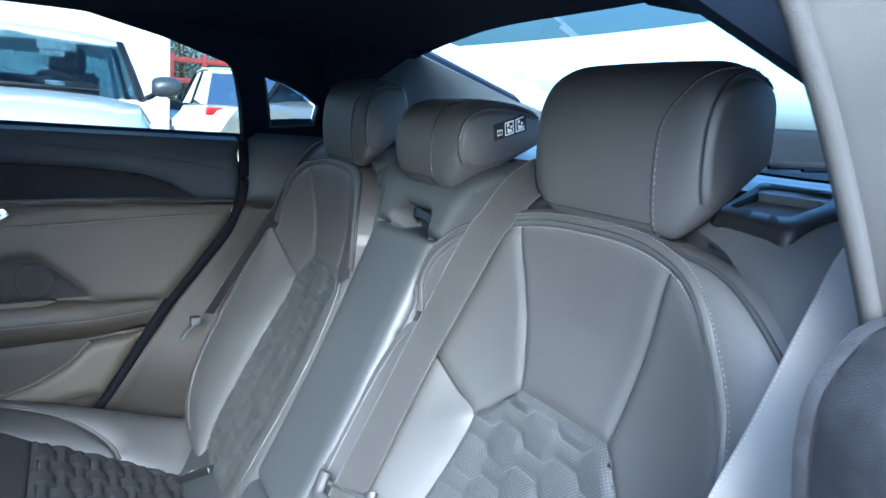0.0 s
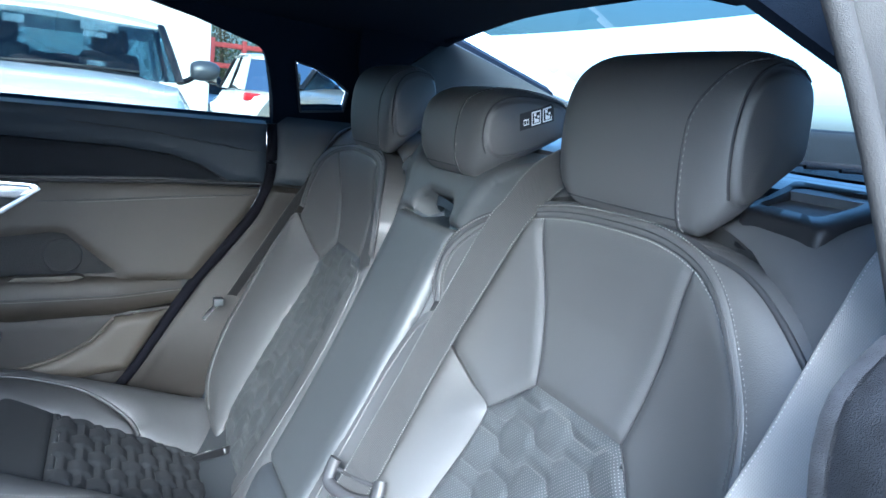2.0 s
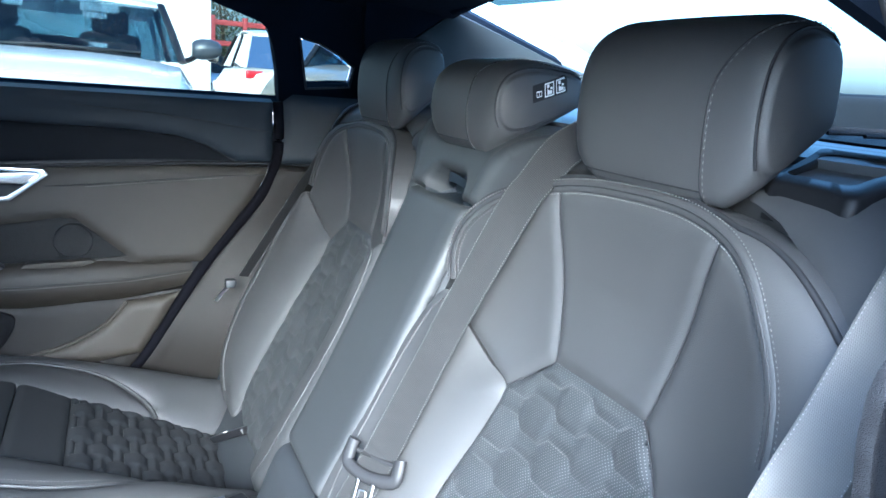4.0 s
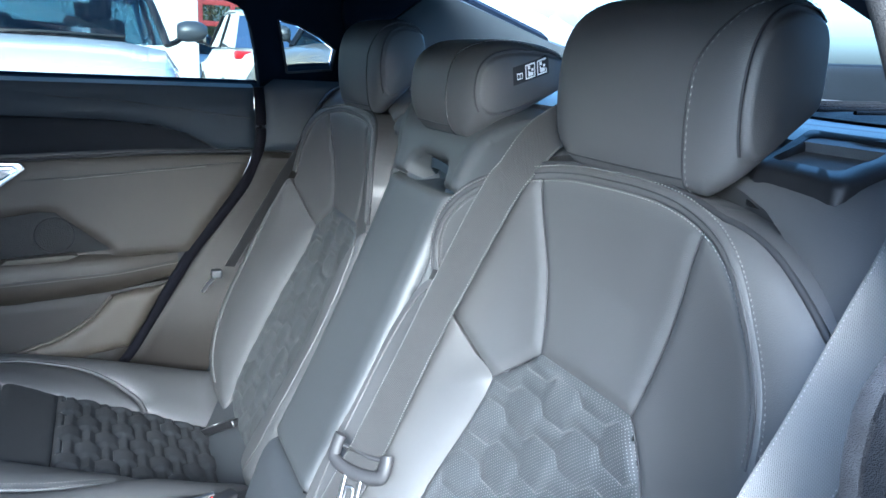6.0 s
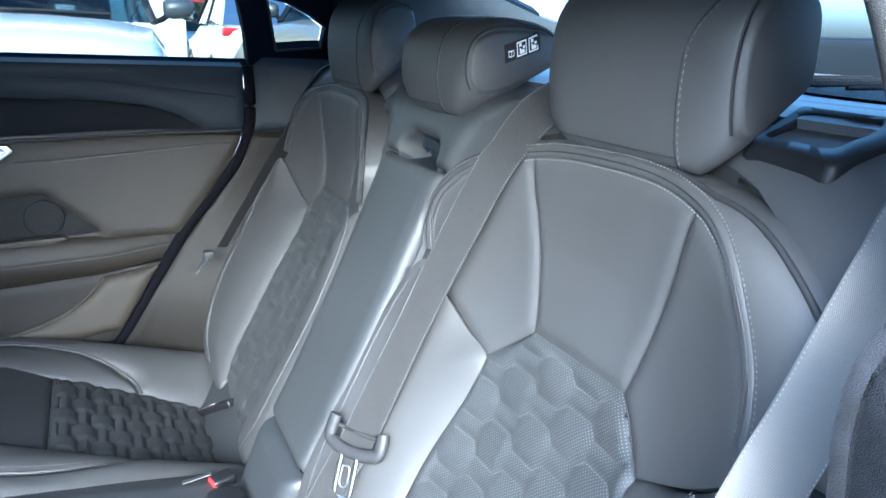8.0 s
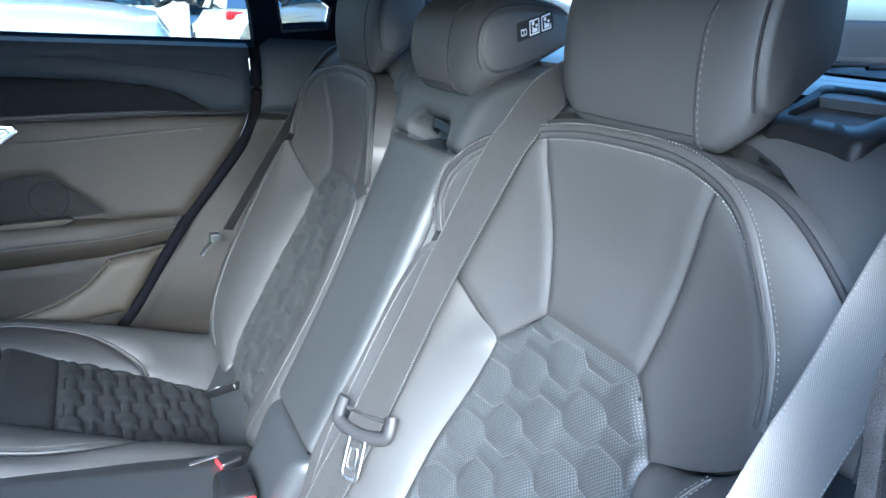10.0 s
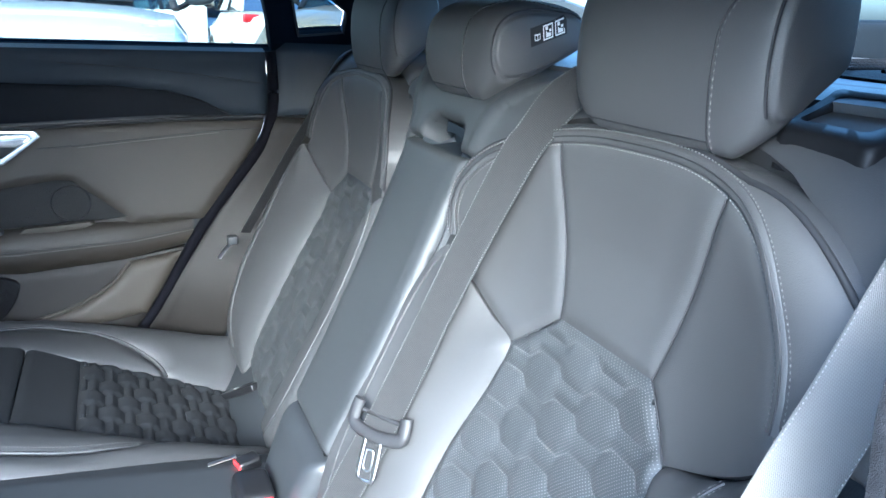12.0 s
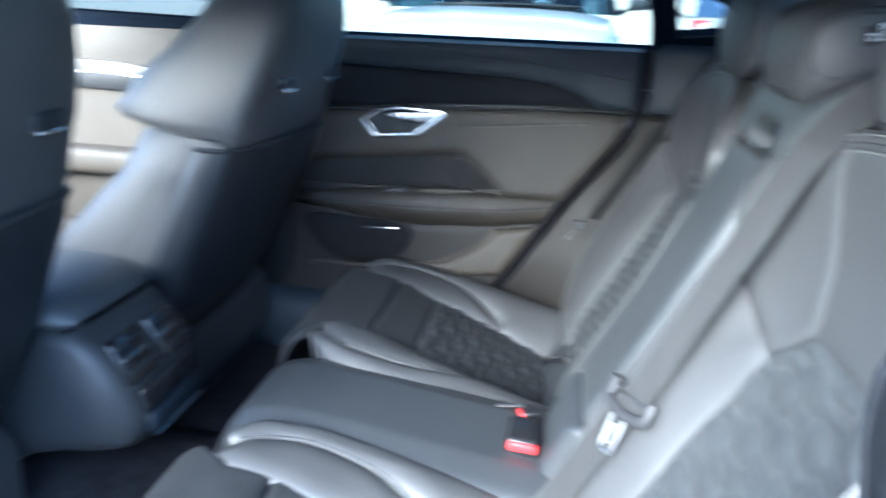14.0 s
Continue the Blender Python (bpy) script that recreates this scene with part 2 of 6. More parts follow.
def curve2(pts, step=0.006, closed=False):
    """A smooth line through flat points, sampled at even steps."""
    p = np.array(pts, float)
    n = len(p)
    out = []
    spans = n if closed else n - 1
    for i in range(spans):
        if closed:
            a, b, c, d = p[(i - 1) % n], p[i], p[(i + 1) % n], p[(i + 2) % n]
        else:
            b, c = p[i], p[i + 1]
            a = p[i - 1] if i else 2 * b - c
            d = p[i + 2] if i + 2 < n else 2 * c - b
        k = max(2, int(np.linalg.norm(c - b) / step))
        for t in np.arange(k) / k:
            out.append(0.5 * (2 * b + (c - a) * t + (2 * a - 5 * b + 4 * c - d) * t * t + (3 * b - a - 3 * c + d) * t ** 3))
    if not closed:
        out.append(p[-1])
    return np.array(out)


def straight(pts, step=0.006, closed=True):
    """A line with its corners kept, sampled at even steps."""
    p = np.array(pts, float)
    out = []
    n = len(p)
    for i in range(n if closed else n - 1):
        a, b = p[i], p[(i + 1) % n]
        k = max(1, int(round(np.linalg.norm(b - a) / step)))
        out += [a + (b - a) * t / k for t in range(k)]
    if not closed:
        out.append(p[-1])
    return np.array(out)


def even(pts, step):
    """The same line at even steps."""
    p = np.array(pts, float)
    s = np.r_[0, np.cumsum(np.linalg.norm(np.diff(p, axis=0), axis=1))]
    k = max(2, int(s[-1] / step))
    t = np.linspace(0, s[-1], k + 1)
    return np.stack([np.interp(t, s, p[:, i]) for i in range(p.shape[1])], 1)


def inside(p, poly):
    x, y = p[:, 0], p[:, 1]
    res = np.zeros(len(p), bool)
    a, b = poly, np.roll(poly, -1, axis=0)
    for (x0, y0), (x1, y1) in zip(a, b):
        if y0 == y1:
            continue
        hit = ((y0 > y) != (y1 > y)) & (x < (x1 - x0) * (y - y0) / (y1 - y0) + x0)
        res ^= hit
    return res


def off_edge(p, poly):
    best = np.full(len(p), 1e9)
    for a, b in zip(poly, np.roll(poly, -1, axis=0)):
        d = b - a
        l = d @ d
        if l < 1e-14:
            continue
        t = np.clip(((p - a) @ d) / l, 0, 1)
        q = p - (a + t[:, None] * d)
        best = np.minimum(best, np.einsum("ij,ij->i", q, q))
    return np.sqrt(best)


def normals_of(place, u, v):
    e = 1e-4
    du = place(u + e, v) - place(u - e, v)
    dv = place(u, v + e) - place(u, v - e)
    n = np.cross(du, dv)
    return n / np.maximum(np.linalg.norm(n, axis=1), 1e-9)[:, None]


def panel(name, outline, place, out, mat, parent, label="", puff=0.004, width=0.012, res=0.007, skirt=0.012, relief=None, holes=()):
    """A sewn or moulded panel: a flat outline laid on a curved surface, swelling from its edges.
    place: (u, v) -> points; out: a vector on its outer side; relief: (u, v, d) -> extra height."""
    from mathutils.geometry import delaunay_2d_cdt
    ring = np.array(outline, float)
    rings = [ring] + [np.array(h, float) for h in holes]
    lo, hi = ring.min(0), ring.max(0)
    gx, gy = np.meshgrid(np.arange(lo[0] + res / 2, hi[0], res), np.arange(lo[1] + res / 2, hi[1], res * 0.866))
    gx = gx + (np.arange(gx.shape[0]) % 2)[:, None] * res / 2
    g = np.stack([gx.ravel(), gy.ravel()], 1)
    keep = inside(g, ring)
    for h in rings[1:]:
        keep &= ~inside(g, h)
    g = g[keep]
    d = np.min([off_edge(g, r) for r in rings], axis=0)
    g = g[d > res * 0.45]
    pts = np.concatenate(rings + [g])
    edges, k = [], 0
    for r in rings:
        edges += [(k + i, k + (i + 1) % len(r)) for i in range(len(r))]
        k += len(r)
    vs, es, fs, *_ = delaunay_2d_cdt([Vector(map(float, p)) for p in pts], edges, [], 0, 1e-7)
    p = np.array([tuple(v) for v in vs])
    f = np.array([t for t in fs if len(t) == 3])
    c = p[f].mean(1)
    keep = inside(c, ring)
    for h in rings[1:]:
        keep &= ~inside(c, h)
    f = f[keep]
    d = np.min([off_edge(p, r) for r in rings], axis=0)
    u, v = p[:, 0], p[:, 1]
    base, nrm = place(u, v), normals_of(place, u, v)
    flip = np.sign(np.sum(nrm.mean(0) * np.array(out)))
    nrm = nrm * flip
    q = 1 - np.clip(d / width, 0, 1)
    h = puff * np.maximum(1 - q * q, 0) ** 0.8
    if relief is not None:
        h = h + relief(u, v, d)
    top = base + nrm * h[:, None]
    a, b, cc = top[f[:, 0]], top[f[:, 1]], top[f[:, 2]]
    fn = np.cross(b - a, cc - a)
    wrong = np.einsum("ij,ij->i", fn, nrm[f[:, 0]]) < 0
    f[wrong] = f[wrong][:, ::-1]
    faces = [tuple(t) for t in f]
    count = {}
    for t in faces:
        for i in range(3):
            e = (t[i], t[(i + 1) % 3])
            count[e] = 1
    rim = [e for e in count if (e[1], e[0]) not in count]
    low, verts, uv = {}, list(top), list(p)
    for e in rim:
        for i in e:
            if i not in low:
                low[i] = len(verts)
                verts.append(base[i] - nrm[i] * skirt)
                uv.append(p[i])
    faces += [(e[1], e[0], low[e[0]], low[e[1]]) for e in rim]
    return mesh_object(name, verts, faces, mat, parent, label, uv=uv, sharp=50)


def frames_along(p):
    t = np.gradient(p, axis=0)
    t /= np.maximum(np.linalg.norm(t, axis=1), 1e-9)[:, None]
    return t


def tube(name, pts, radius, mat, parent, label="", sides=8, flat=1.0, up=(0, 0, 1), step=None):
    """A round or flattened cord along a line."""
    p = np.array(pts, float)
    if step:
        p = even(p, step)
    t = frames_along(p)
    up = np.array(up, float)
    verts, faces = [], []
    for i, (c, d) in enumerate(zip(p, t)):
        a = np.cross(d, up)
        if np.linalg.norm(a) < 1e-3:
            a = np.cross(d, (1, 0, 0))
        a /= np.linalg.norm(a)
        b = np.cross(a, d)
        for k in range(sides):
            w = 2 * math.pi * k / sides
            verts.append(c + radius * (math.cos(w) * a + flat * math.sin(w) * b))
    n = len(p)
    for i in range(n - 1):
        for k in range(sides):
            faces.append((i * sides + k, i * sides + (k + 1) % sides, (i + 1) * sides + (k + 1) % sides, (i + 1) * sides + k))
    faces.append(tuple(range(sides))[::-1])
    faces.append(tuple((n - 1) * sides + k for k in range(sides)))
    return mesh_object(name, verts, faces, mat, parent, label, sharp=60)


def ribbon(name, centre, across, width, thick, mat, parent, label="", step=0.006):
    """A strap: a line of centres, and at each the direction across it."""
    c0, a0 = np.array(centre, float), np.array(across, float)
    s = np.r_[0, np.cumsum(np.linalg.norm(np.diff(c0, axis=0), axis=1))]
    # smooth line through the centres
    c = curve2(c0, step)
    k = len(c)
    sc = np.r_[0, np.cumsum(np.linalg.norm(np.diff(c, axis=0), axis=1))]
    a = np.stack([np.interp(sc / sc[-1], s / s[-1], a0[:, i]) for i in range(3)], 1)
    t = frames_along(c)
    a -= np.einsum("ij,ij->i", a, t)[:, None] * t
    a /= np.linalg.norm(a, axis=1)[:, None]
    n = np.cross(t, a)
    cols = np.array([-1, -0.94, -0.8, -0.4, 0, 0.4, 0.8, 0.94, 1])
    crown = thick * 0.5 * np.array([0.3, 0.9, 0.7, 1, 1, 1, 0.7, 0.9, 0.3])
    verts, uv, faces = [], [], []
    for sgn in (1, -1):
        for i in range(k):
            for x, h in zip(cols, crown):
                verts.append(c[i] + a[i] * x * width / 2 + n[i] * sgn * h)
                uv.append((x * width / 2, sc[i]))
    m = len(cols)
    o = k * m
    for i in range(k - 1):
        for j in range(m - 1):
            q = (i * m + j, i * m + j + 1, (i + 1) * m + j + 1, (i + 1) * m + j)
            faces += [q, tuple(o + w for w in q[::-1])]
        for j in (0, m - 1):
            q = (i * m + j, (i + 1) * m + j, o + (i + 1) * m + j, o + i * m + j)
            faces.append(q if j else q[::-1])
    return mesh_object(name, verts, faces, mat, parent, label, uv=uv)


def stitches(name, pts, nrm, mat, parent, pitch=0.0045, length=0.0033, radius=0.0006, lift=0.0003, label=""):
    """A row of thread stitches along lines that lie on a surface with the given normals."""
    verts, faces = [], []
    for p, n in zip(pts, nrm):
        p, n = np.array(p, float), np.array(n, float)
        s = np.r_[0, np.cumsum(np.linalg.norm(np.diff(p, axis=0), axis=1))]
        if s[-1] < pitch:
            continue
        for m in np.arange(pitch / 2, s[-1], pitch):
            a = np.array([np.interp(m - length / 2, s, p[:, i]) for i in range(3)])
            b = np.array([np.interp(m + length / 2, s, p[:, i]) for i in range(3)])
            w = np.array([np.interp(m, s, n[:, i]) for i in range(3)])
            w /= np.linalg.norm(w)
            d = b - a
            side = np.cross(d, w)
            side /= max(np.linalg.norm(side), 1e-9)
            c = (a + b) / 2
            k = len(verts)
            verts += [a, b, c + side * radius + w * lift, c + w * (lift + radius), c - side * radius + w * lift]
            faces += [(k, k + 2, k + 3), (k, k + 3, k + 4), (k + 1, k + 3, k + 2), (k + 1, k + 4, k + 3)]
    ob = mesh_object(name, verts, faces, mat, parent, label, smooth=False)
    return ob


def loft(name, rings, mat, parent, label="", caps=True, closed=True, sharp=40, uv=False):
    """A skin over rings of equal point counts."""
    r = np.array(rings, float)
    k, n = r.shape[:2]
    verts = r.reshape(-1, 3)
    faces = []
    for i in range(k - 1):
        for j in range(n if closed else n - 1):
            faces.append((i * n + j, i * n + (j + 1) % n, (i + 1) * n + (j + 1) % n, (i + 1) * n + j))
    if caps and closed:
        faces.append(tuple(range(n))[::-1])
        faces.append(tuple((k - 1) * n + j for j in range(n)))
    bm = bmesh.new()
    vs = [bm.verts.new(v) for v in verts]
    for f in faces:
        try:
            bm.faces.new([vs[i] for i in f])
        except ValueError:
            pass
    return part(name, bm, mat, parent, label, sharp=sharp)


def rounded_box(name, size, at, mat, parent, label="", bevel=0.01, seg=3, turn=None, taper=1.0):
    bm = bmesh.new()
    bmesh.ops.create_cube(bm, size=1)
    for v in bm.verts:
        k = taper if v.co.z > 0 else 1.0
        v.co = Vector((v.co.x * size[0] * k, v.co.y * size[1] * k, v.co.z * size[2]))
    bmesh.ops.bevel(bm, geom=list(bm.edges), offset=bevel, segments=seg, profile=0.5, affect="EDGES")
    m = Matrix.Translation(at) @ (turn if turn is not None else Matrix.Identity(4))
    bmesh.ops.transform(bm, matrix=m, verts=bm.verts)
    return part(name, bm, mat, parent, label)


def prism(name, outline, y0, y1, mat, parent, label="", bevel=0.0, axis="y", hole=None, seg=2):
    """A flat outline given thickness along an axis; with hole, a ring of equal point count."""
    o = np.array(outline, float)

    def put(p, d):
        return {"y": (p[0], d, p[1]), "x": (d, p[0], p[1]), "z": (p[0], p[1], d)}[axis]

    bm = bmesh.new()
    if hole is None:
        a = [bm.verts.new(put(p, y0)) for p in o]
        b = [bm.verts.new(put(p, y1)) for p in o]
        f0, f1 = bm.faces.new(a), bm.faces.new(b[::-1])
        for i in range(len(o)):
            bm.faces.new((a[i], b[i], b[(i + 1) % len(o)], a[(i + 1) % len(o)]))
    else:
        h = np.array(hole, float)
        n = len(o)
        a, b = [bm.verts.new(put(p, y0)) for p in o], [bm.verts.new(put(p, y1)) for p in o]
        c, e = [bm.verts.new(put(p, y0)) for p in h], [bm.verts.new(put(p, y1)) for p in h]
        for i in range(n):
            j = (i + 1) % n
            bm.faces.new((a[i], a[j], c[j], c[i]))
            bm.faces.new((b[i], e[i], e[j], b[j]))
            bm.faces.new((a[i], b[i], b[j], a[j]))
            bm.faces.new((c[i], c[j], e[j], e[i]))
    bmesh.ops.recalc_face_normals(bm, faces=bm.faces)
    if bevel:
        es = [e for e in bm.edges if len(e.link_faces) == 2 and e.calc_face_angle(0) > 0.6]
        bmesh.ops.bevel(bm, geom=es, offset=bevel, segments=seg, profile=0.5, affect="EDGES")
    return part(name, bm, mat, parent, label)


def spline(xs, ys):
    """A smooth function through points."""
    xs, ys = np.array(xs, float), np.array(ys, float)
    m = np.gradient(ys, xs)

    def f(x):
        x = np.asarray(x, float)
        i = np.clip(np.searchsorted(xs, x) - 1, 0, len(xs) - 2)
        h = xs[i + 1] - xs[i]
        t = np.clip((x - xs[i]) / h, -0.5, 1.5)
        return (2 * t ** 3 - 3 * t ** 2 + 1) * ys[i] + (t ** 3 - 2 * t ** 2 + t) * h * m[i] + (-2 * t ** 3 + 3 * t ** 2) * ys[i + 1] + (t ** 3 - t ** 2) * h * m[i + 1]

    return f


def smooth01(x):
    x = np.clip(x, 0, 1)
    return x * x * (3 - 2 * x)

# ---------------------------------------------------------------- shapes of the rear seats
SEAT_Y = 0.37                         # the outer seats' middles lie this far from the car's middle
back_line = spline([.25, .30, .40, .50, .60, .70, .79, .87, .96, 1.0, 1.06], [.13, .155, .205, .262, .318, .366, .396, .407, .406, .412, .43])


def back_x(u, z):
    return back_line(z) - 0.055 * np.clip((np.abs(u) - 0.05) / 0.2, 0, 1.6) ** 2


def back_place(side):
    return lambda u, z: np.stack([back_x(u, z), side * (SEAT_Y + u), z], 1)


def line_place(points, y_of=None):
    """A surface swept across the car along a side view line; v runs along the line."""
    q = np.array(points, float)
    s = np.r_[0, np.cumsum(np.linalg.norm(np.diff(q, axis=0), axis=1))]
    fx, fz = spline(s, q[:, 0]), spline(s, q[:, 1])
    return s, fx, fz


ARCH = curve2([(.226, .835), (.2245, .857), (.2145, .889), (.193, .922), (.1745, .943), (.152, .958), (.125, .968), (.083, .976), (.04, .9785), (0, .978), (-.045, .976), (-.09, .9705), (-.131, .9616), (-.169, .949), (-.203, .931), (-.230, .904), (-.241, .879), (-.242, .858), (-.237, .835)], 0.006)


def arch_offset(d):
    t = frames_along(ARCH)
    return ARCH + d * np.stack([t[:, 1], -t[:, 0]], 1)


def near_line(p, line):
    best = np.full(len(p), 1e9)
    for a, b in zip(line[:-1], line[1:]):
        d = b - a
        t = np.clip(((p - a) @ d) / (d @ d), 0, 1)
        q = p - (a + t[:, None] * d)
        best = np.minimum(best, np.einsum("ij,ij->i", q, q))
    return np.sqrt(best)


ROW, PERIOD, SWING = 0.0302, 0.0945, 0.0054     # the quilting: distance of the rows, length and height of a wave


def wave(u, k):
    """A row of the quilting: level, step, level, step."""
    f = (((u + 0.058) / PERIOD + 0.5 * (k % 2)) % 1.0)
    tri = np.where(f < 0.5, 4 * f - 1, 3 - 4 * f)
    return SWING * np.clip(tri * 4.0, -1, 1)


def quilting(v0, depth=0.0042, soft=0.0070):
    def relief(u, v, d):
        k0 = np.floor((v - v0) / ROW).astype(int)
        best = np.full(len(u), 1.0)
        for j in (-1, 0, 1, 2):
            k = k0 + j
            base = v0 + k * ROW
            w = np.where(k % 2 == 0, wave(u, 0), wave(u, 1))
            e = 1e-4
            sl = np.where(k % 2 == 0, (wave(u + e, 0) - wave(u - e, 0)), (wave(u + e, 1) - wave(u - e, 1))) / (2 * e)
            best = np.minimum(best, np.abs(v - base - w) / np.sqrt(1 + sl * sl))
        return depth * (1 - np.exp(-((best / soft) ** 1.15))) * smooth01(d / 0.01)
    return relief


def quilt_rows(outline, v0, margin=0.003):
    """The rows as flat lines, kept within the outline."""
    o = np.array(outline, float)
    rows = []
    for k in range(int((o[:, 1].min() - v0) / ROW) - 1, int((o[:, 1].max() - v0) / ROW) + 2):
        u = np.arange(o[:, 0].min(), o[:, 0].max(), 0.0008)
        p = np.stack([u, v0 + k * ROW + wave(u, k % 2)], 1)
        ok = inside(p, o) & (off_edge(p, o) > margin)
        run = []
        for q, good in zip(p, ok):
            if good:
                run.append(q)
            elif len(run) > 8:
                rows.append(np.array(run))
                run = []
            else:
                run = []
        if len(run) > 8:
            rows.append(np.array(run))
    return rows


def on_surface(place, lines, out, height=0.0):
    pts, nrm = [], []
    for l in lines:
        n = normals_of(place, l[:, 0], l[:, 1])
        n = n * np.sign((n @ np.array(out)).mean())
        h = height(l[:, 0], l[:, 1]) if callable(height) else height
        pts.append(place(l[:, 0], l[:, 1]) + n * np.asarray(h).reshape(-1, 1) if callable(height) else place(l[:, 0], l[:, 1]) + n * h)
        nrm.append(n)
    return pts, nrm


def mirror_u(pts):
    return [(-a, b) for a, b in pts]


def headrest(name, profile, cy, half, side, parent, round_r=0.030, seam_at=0.085, label=""):
    """A padded headrest: its side view carried across, with rounded ends, sewn seams, and two posts."""
    prof = even(np.vstack([curve2(profile, 0.004, closed=True), curve2(profile, 0.004, closed=True)[:1]]), 0.0045)[:-1]
    cen = prof.mean(0)

    lo, hi = prof.min(0), prof.max(0)
    soft = .072
    lip = .006                                                    # small round at the edge of the end face

    def ring(y):
        rr = round_r if y > 0 else soft
        a = min(max(abs(y) - (half - lip - rr), 0) / rr, 1)
        e = 1 - math.sqrt(max(1 - a * a, 0))
        crown = .007 * (y / half) ** 2
        # how far the front, top, foot and rear draw in: a boxy cover at one end, a soft pillow at the other
        ef, et, eb, er = (.007, .014, .032, .0) if y > 0 else (.045, .046, .040, .026)
        ef, et, eb, er = ef * e + crown, et * e + .4 * crown, eb * e ** .55, er * e
        b = min(max(abs(y) - (half - lip), 0) / lip, 1)
        le = lip * (1 - math.sqrt(max(1 - b * b, 0)))
        ef, et, eb, er = ef + le, et + le, eb + le, er + le
        fx = (prof[:, 0] - lo[0]) / (hi[0] - lo[0])
        fz = (prof[:, 1] - lo[1]) / (hi[1] - lo[1])
        q = np.stack([lo[0] + ef + fx * (hi[0] - lo[0] - ef - er), lo[1] + eb + fz * (hi[1] - lo[1] - eb - et)], 1)
        return np.stack([q[:, 0], np.full(len(q), cy + side * y), q[:, 1]], 1)

    bend = np.sin(np.linspace(0, math.pi / 2, 12))
    ys = np.concatenate([-(half - lip) - lip * bend[::3], -(half - lip - soft) - soft * bend, np.linspace(-half + lip + soft, half - lip - round_r, 20), half - lip - round_r + round_r * bend, half - lip + lip * bend[::3]])
    ys = np.unique(np.clip(ys, -half * 0.9998, half * 0.9998).round(6))
    rings = [ring(y) for y in ys]
    skin = np.array(rings)
    n_, m_ = len(rings), len(prof)
    faces = [(i * m_ + j, i * m_ + (j + 1) % m_, (i + 1) * m_ + (j + 1) % m_, (i + 1) * m_ + j) for i in range(n_ - 1) for j in range(m_)]
    verts = [*skin.reshape(-1, 3), skin[0].mean(0), skin[-1].mean(0)]
    faces += [(j, (j + 1) % m_, n_ * m_) for j in range(m_)] + [((n_ - 1) * m_ + j, (n_ - 1) * m_ + (j + 1) % m_, n_ * m_ + 1) for j in range(m_)]
    bm = bmesh.new()
    vs = [bm.verts.new(v) for v in verts]
    for f in faces:
        bm.faces.new([vs[i] for i in f])
    pad = part(name, bm, LEATHER, parent, label, sharp=75)
    # sewn seam over the outer shoulder of the pad
    i0 = int(np.argmin(ring(seam_at)[:, 2] + 0.2 * ring(seam_at)[:, 0]))
    # over the top the seam bears away to the end
    m_ = int(len(prof) * 0.62)
    idx = np.roll(np.arange(len(prof)), -i0)
    if ring(seam_at)[idx[6], 0] > ring(seam_at)[idx[0], 0]:
        idx = idx[::-1]
    yy = [seam_at + (half - 0.012 - seam_at) * float(smooth01((k / m_ - 0.40) / 0.36)) for k in range(m_)]
    q = np.array([ring(yy[k])[idx[k]] for k in range(1, m_)])
    nq = q - np.array([cen[0], cy + side * seam_at, cen[1]])
    nq = nq / np.linalg.norm(nq, axis=1)[:, None]
    tube("seam", q + nq * 0.0002, 0.0011, SEAM, pad, sides=6, up=(0, 1, 0))
    off = np.array([0, side * 0.0032, 0])
    stitches("stitching", [q + off], [nq], THREAD, pad, pitch=0.0058, length=0.0042, radius=0.00075, lift=0.0006)
    from mathutils.bvhtree import BVHTree
    me = pad.data
    tree = BVHTree.FromPolygons([v.co for v in me.vertices], [p.vertices for p in me.polygons])
    # lower front seam, running to the far end
    lowz = profile[0][1] + 0.010
    ll = []
    for y in np.linspace(-half + 0.022, seam_at, 40):
        hit, n, *_ = tree.ray_cast(Vector((profile[0][0] - 0.15, cy + side * y, lowz)), Vector((1, 0, 0)))
        if hit is not None:
            ll.append(tuple(hit + n * 0.0002))
    if len(ll) > 8:
        tube("seam", np.array(ll), 0.0009, SEAM, pad, sides=6)
    # seam of the side cover, along the edge of the end face
    rim = ring(half - lip - .0012)
    edge = np.array([rim[idx[k]] for k in range(4, int(len(prof) * 0.60))])
    away = edge - np.array([cen[0], 0, cen[1]]) * np.array([1, 0, 1]) - edge * np.array([0, 1, 0])
    away /= np.linalg.norm(away, axis=1)[:, None]
    tube("seam", curve2((edge + away * .0008 + np.array([0, side * .0006, 0]))[::3], .004), 0.0013, SEAM, pad, sides=6, up=(0, 1, 0))
    return pad, tree


